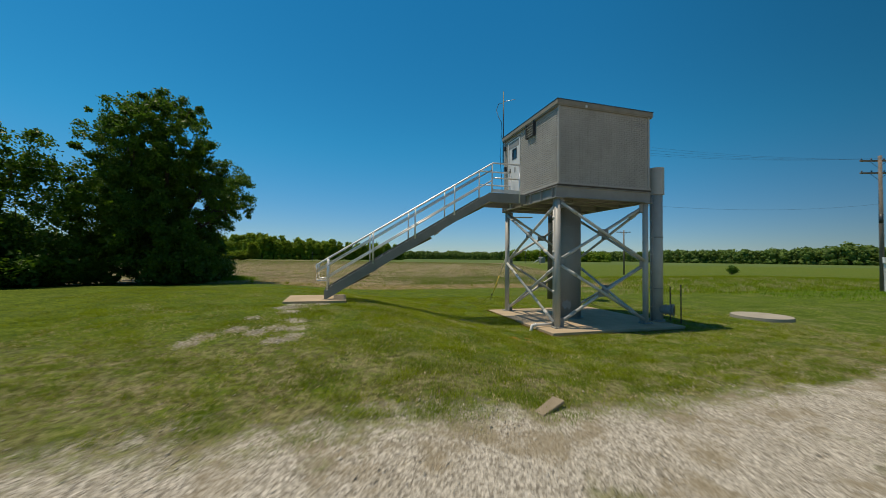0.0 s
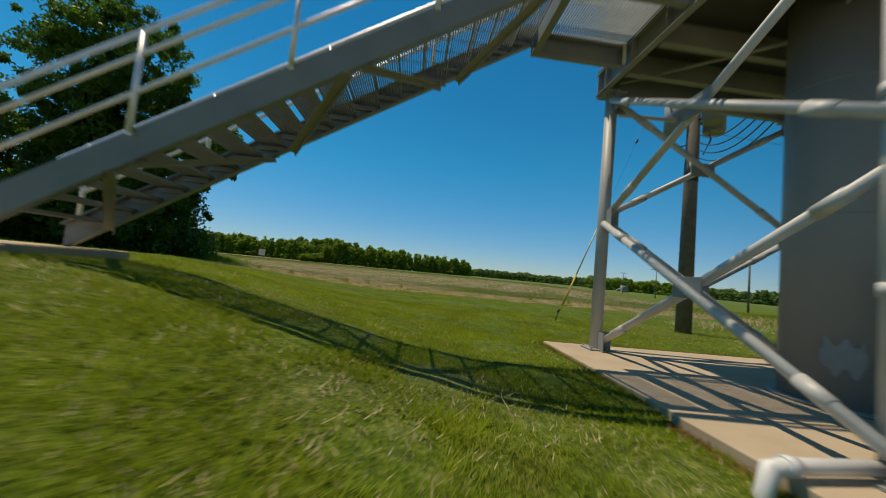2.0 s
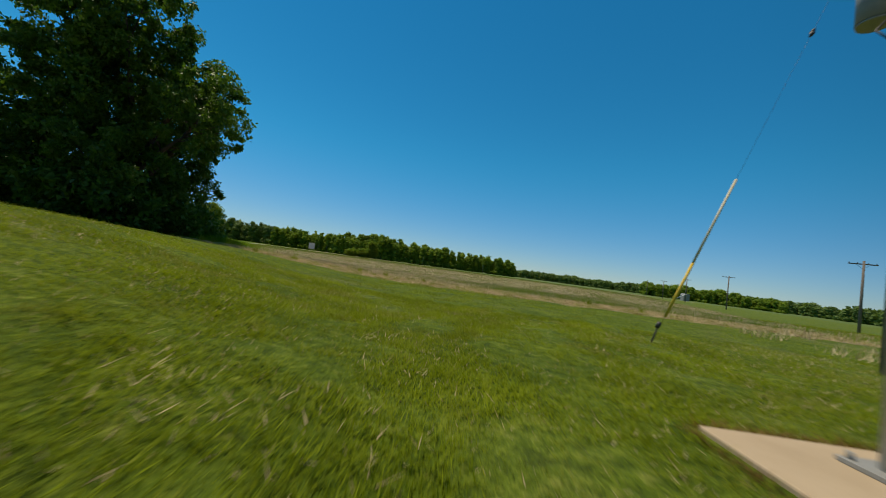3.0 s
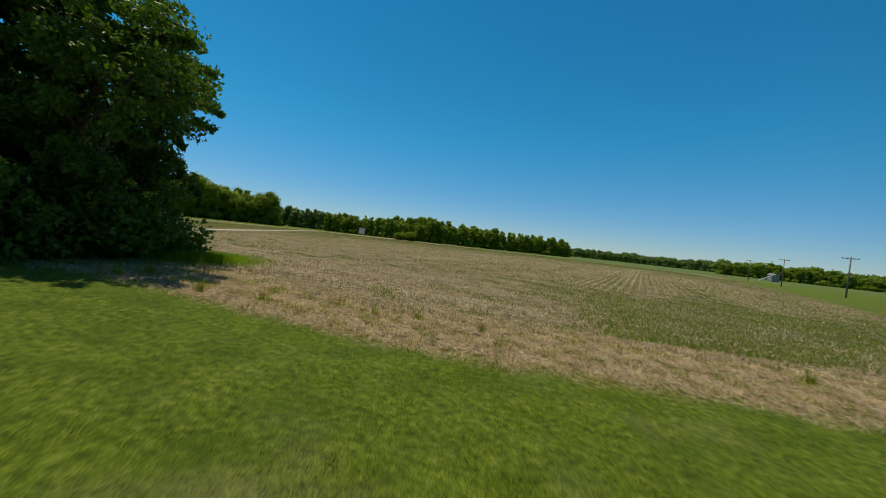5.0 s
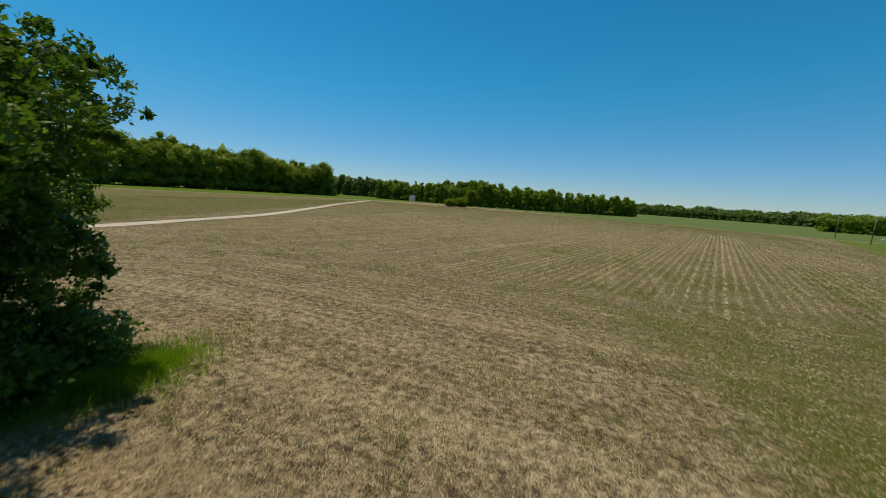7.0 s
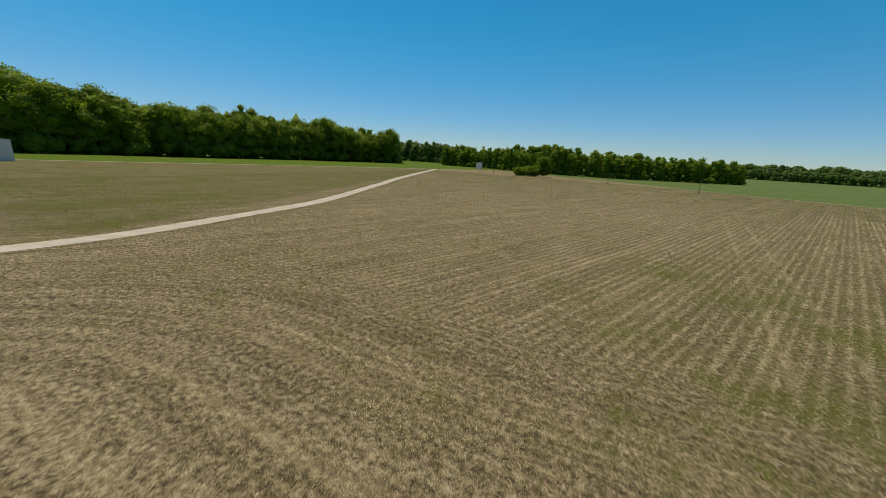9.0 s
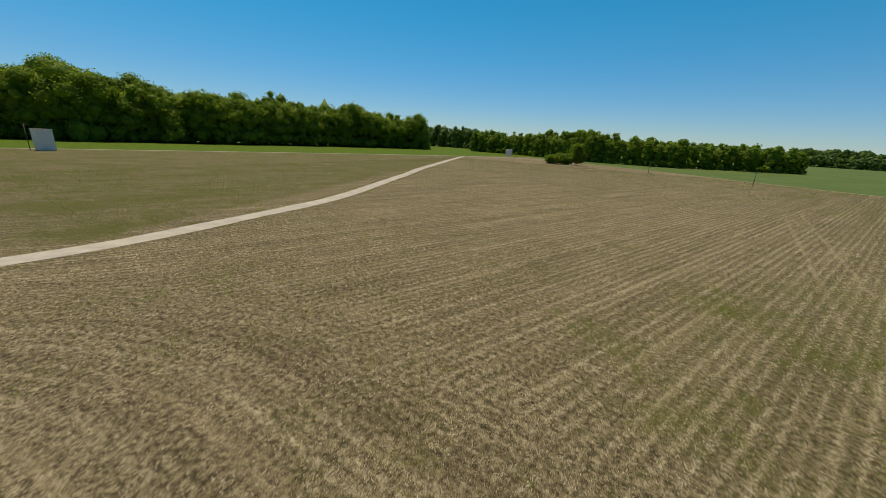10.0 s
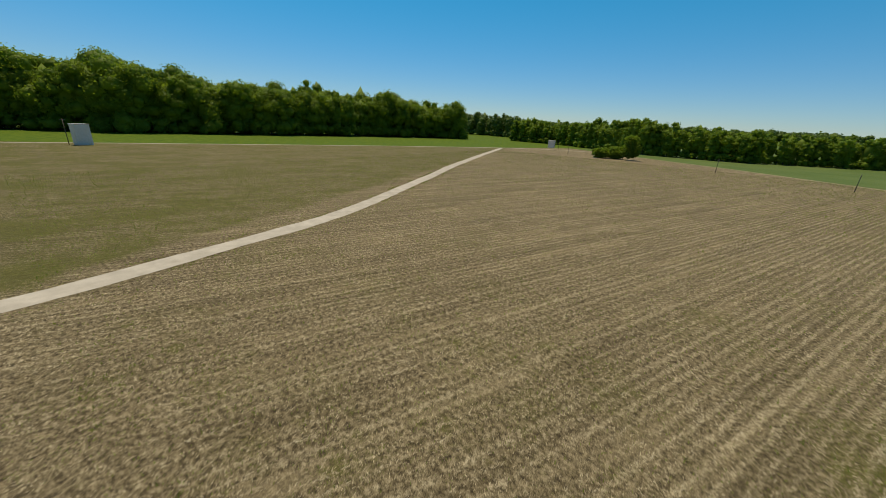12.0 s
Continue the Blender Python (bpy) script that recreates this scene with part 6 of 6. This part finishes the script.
def stubble():
    """Chopped stalks lying in the rows, and short standing stubs."""
    rng = np.random.default_rng(42)
    m = 430000
    x = rng.uniform(-52, 40, m)
    y = 17.2 + 125 * rng.uniform(0, 1, m) ** 1.7
    inrow = rng.uniform(0, 1, m) < 0.42 + 0.25 * ease(-25, 0, x)
    u, v = x * RU[0] + y * RU[1], x * RV[0] + y * RV[1]
    u = np.where(inrow & (y > 30), np.round(u / ROW) * ROW - 0.27 + rng.normal(0, 0.15, m), u)
    sx, sy = u * RU[0] + v * RV[0], u * RU[1] + v * RV[1]
    rx, ry = x - TURN[0], y - TURN[1]
    rim = np.hypot(np.minimum(rx, 0), ry) + 1e-6
    k = np.where(inrow, (np.round(rim / ROW) * ROW - 0.27 + rng.normal(0, 0.15, m)) / rim, 1)
    inside = (rim < TURN[2]) & (y > 17.2)
    x, y = np.where(inside, np.where(rx < 0, TURN[0] + rx * k, x), sx), np.where(inside, TURN[1] + ry * k, sy)
    lane = np.interp(y, [-60, 10, 33, 41, 58, 68.5, 82, 99, 115, 133, 185], [-50, -50, -51.5, -53, -56.5, -58.5, -64, -72, -79, -88, -110])
    keep = (y > 17.0) & (x > lane + 2.2) & (x - 0.42 * y < 12) & (rng.uniform(0, 1, m) < (0.3 + 0.7 * patchy(x, y, 6.0, 8)) * (0.4 + 0.6 * ease(19, 36, y)) * ease(142, 70, y))
    x, y = x[keep], y[keep]
    m = len(x)
    far = np.hypot(x + 6, y - 16)
    L = rng.uniform(0.035, 0.13, m) * (1 + far / 70)
    W = rng.uniform(0.004, 0.009, m) * (1 + far / 32)
    a = rng.uniform(0, 2 * math.pi, m)
    tilt = rng.normal(0, 0.25, m)
    d = np.stack([np.cos(a) * np.cos(tilt), np.sin(a) * np.cos(tilt), np.abs(np.sin(tilt))], -1)
    s = np.stack([-np.sin(a), np.cos(a), rng.normal(0, 0.4, m)], -1)
    p = np.stack([x, y, land(x, y) + 0.012], -1)
    v3 = np.stack([p - s * W[:, None] * 1.4, p + d * L[:, None], p + s * W[:, None] * 1.4], 1)
    ob = sheet("stubble", v3.reshape(-1, 3), np.arange(3 * m).reshape(m, 3), M_CHAFF)
    tagged(ob, "pale chopped stalks lying in rows on bare soil", "stubble", kind="stuff")
    m = 34000
    x, y = rng.uniform(-18, 26, m), 17.0 + 30 * rng.uniform(0, 1, m) ** 1.6
    y = TURN[1] + np.round((y - TURN[1]) / ROW) * ROW + rng.normal(0, 0.05, m)
    keep = (y > 17.2) & (x - 0.42 * y < 10) & (rng.uniform(0, 1, m) < patchy(x, y, 5.0, 9))
    x, y = x[keep], y[keep]
    blades("stubs", x, y, rng, 0.17, 0.012, 0.35, M_CHAFF, "short standing stalk stubs in rows", "stubble")
    m = 560000
    x, y = rng.uniform(-40, 40, m), 18.8 + 85 * rng.uniform(0, 1, m) ** 1.6
    # past the headland they grow between the rows
    u, v = x * RU[0] + y * RU[1], x * RV[0] + y * RV[1]
    u = np.where((rng.uniform(0, 1, m) < 0.6) & (y > 40), np.round(u / ROW) * ROW + 0.11 + rng.normal(0, 0.11, m), u)
    x, y = u * RU[0] + v * RV[0], u * RU[1] + v * RV[1]
    grown = 0.75 * patchy(x, y, 7.0, 10) + 0.5 * patchy(x, y, 1.6, 11) - 0.46 * ease(1, -10, x) * ease(42, 26, y) - 0.5 * ease(60, 100, y) + 0.42 * ease(-4, 4, x) * ease(42, 30, y) - 0.3 * ease(36, 46, y)
    keep = (grown > rng.uniform(0.46, 1.02, m)) & (y > 18.8) & (x - 0.42 * y < 12)
    far = 1 + np.hypot(x + 6, y - 16)[keep] / 60
    blades("weeds", x[keep], y[keep], rng, 0.12, 0.009 * far, 0.7, M_WEED, "low green weeds spreading in the stubble", "weeds")
    # thin growth all over the field, seen only at a low angle
    m = 130000
    x, y = rng.uniform(-125, 70, m), 40.0 + 185 * rng.uniform(0, 1, m) ** 1.15
    lane = np.interp(y, [33, 41, 58, 68.5, 82, 99, 115, 133, 185, 237], [-51.5, -53, -56.5, -58.5, -64, -72, -79, -88, -110, -131])
    keep = (np.abs(x - lane) > 2.4) & (x - 0.42 * y < 12) & (y + 0.6 * x < 230) & (rng.uniform(0, 1, m) < 0.55 + 0.45 * patchy(x, y, 30, 19))
    far = 1 + np.hypot(x + 6, y - 16)[keep] / 50
    blades("weeds", x[keep], y[keep], rng, 0.2, 0.013 * far, 0.5, M_WEED, "thin green growth standing in the stubble", "weeds")


def lane_fringe():
    """Weeds and rough grass along both edges of the limestone lane."""
    rng = np.random.default_rng(51)
    m = 14000
    y = 20 + 150 * rng.uniform(0, 1, m) ** 1.2
    lane = np.interp(y, [10, 33, 41, 58, 68.5, 82, 99, 115, 133, 185], [-50, -51.5, -53, -56.5, -58.5, -64, -72, -79, -88, -110])
    side = np.where(rng.uniform(0, 1, m) < 0.5, -1.0, 1.0)
    x = lane + side * (1.65 + np.abs(rng.normal(0, 0.55, m)))
    keep = patchy(x, y, 5.0, 52) + 0.3 * patchy(x, y, 1.5, 53) > rng.uniform(0.62, 1.0, m)
    far = 1 + np.hypot(x + 8, y - 28)[keep] / 45
    blades("weeds", x[keep], y[keep], rng, 0.13, 0.010 * far, 0.7, M_WEED, "rough green weeds fringing the limestone lane", "weeds")


def straw_rows():
    """Pale broken straw left lying in single rows, thickest along a few of them."""
    rng = np.random.default_rng(46)
    m = 260000
    row = rng.integers(-60, 24, m)
    weight = np.random.default_rng(47).uniform(0, 1, 84)[row + 60] ** 2
    u = row * ROW - 0.27 + rng.normal(0, 0.06, m)
    v = 30 + 115 * rng.uniform(0, 1, m) ** 1.5
    x, y = u * RU[0] + v * RV[0], u * RU[1] + v * RV[1]
    thick = np.exp(-((u + 8.5) / 3.6) ** 2)
    keep = (rng.uniform(0, 1, m) < 0.16 * weight + thick * (0.25 + 0.75 * weight)) & (patchy(x, y, 4.0, 48) + 0.4 * patchy(u * 3, v, 2.0, 49) > 0.68)
    keep &= (y > 38) & (x - 0.42 * y < 11) & (x > -0.4 * y - 28)
    x, y = x[keep], y[keep]
    m = len(x)
    far = np.hypot(x + 6, y - 16)
    L = rng.uniform(0.06, 0.2, m) * (1 + far / 60)
    W = rng.uniform(0.005, 0.009, m) * (1 + far / 30)
    a = rng.normal(math.atan2(RV[1], RV[0]), 0.6, m)
    d = np.stack([np.cos(a), np.sin(a), rng.uniform(0, 0.25, m)], -1)
    side = np.stack([-np.sin(a), np.cos(a), rng.normal(0, 0.3, m)], -1)
    p = np.stack([x, y, land(x, y) + 0.02], -1)
    v3 = np.stack([p - side * W[:, None], p + d * L[:, None], p + side * W[:, None]], 1)
    ob = sheet("straw_rows", v3.reshape(-1, 3), np.arange(3 * m).reshape(m, 3), M_PALE)
    tagged(ob, "bleached broken straw lying in lines between the rows", "straw", kind="stuff")


def long_stalks():
    """Pale broken stalks lying about near the field's edge."""
    rng = np.random.default_rng(45)
    m = 80000
    x, y = rng.uniform(-17, 10, m), 18.6 + 22 * rng.uniform(0, 1, m) ** 1.3
    keep = rng.uniform(0, 1, m) < 0.25 + 0.75 * patchy(x, y, 3.0, 18)
    blades("stubble", x[keep], y[keep], rng, 0.045, 0.007, 5.0, M_STRAW, "longer pale stalks lying across the stubble", "stubble")


def stones():
    rng = np.random.default_rng(43)
    m = 12000
    x, y = rng.uniform(-13, 9, m), rng.uniform(-9.2, -4.2, m)
    edge = y + 1.6 * (patchy(x, y, 2.0, 12) - 0.5)
    spots = np.array(GRIT)[rng.integers(0, len(GRIT), 3000)]
    x = np.r_[x, spots[:, 0] + rng.normal(0, 0.55, 3000) * spots[:, 2]]
    y = np.r_[y, spots[:, 1] + rng.normal(0, 0.55, 3000) * spots[:, 2]]
    k = np.r_[(edge < -5.25) | (rng.uniform(0, 1, m) < 0.05), y[m:] < 1.36]
    x, y = x[k], y[k]
    m = len(x)
    r = rng.uniform(0.006, 0.018, m) * np.where(rng.uniform(0, 1, m) < 0.06, 1.7, 1.0)
    base = np.array([[1, 0, 0], [-1, 0, 0], [0, 1, 0], [0, -1, 0], [0, 0, 0.7], [0, 0, -0.7]], float)
    tri = np.array([[0, 2, 4], [2, 1, 4], [1, 3, 4], [3, 0, 4], [2, 0, 5], [1, 2, 5], [3, 1, 5], [0, 3, 5]])
    a = rng.uniform(0, 2 * math.pi, m)
    v = base[None] * rng.uniform(0.6, 1.25, (m, 6, 1)) * r[:, None, None]
    c, s = np.cos(a)[:, None], np.sin(a)[:, None]
    v = np.stack([v[..., 0] * c - v[..., 1] * s, v[..., 0] * s + v[..., 1] * c, v[..., 2]], -1)
    v += np.stack([x, y, land(x, y) + r * 0.3], -1)[:, None]
    f = (tri[None] + 6 * np.arange(m)[:, None, None]).reshape(-1, 3)
    ob = sheet("gravel", v.reshape(-1, 3), f, M_STONE)
    tagged(ob, "loose pale limestone gravel on the yard", "gravel", kind="stuff")


lawn()
straw_strip()
tall_meadow()
stubble()
long_stalks()
straw_rows()
lane_fringe()
stones()

# ---- bricks, last ----
lay_bricks(*WALLS)
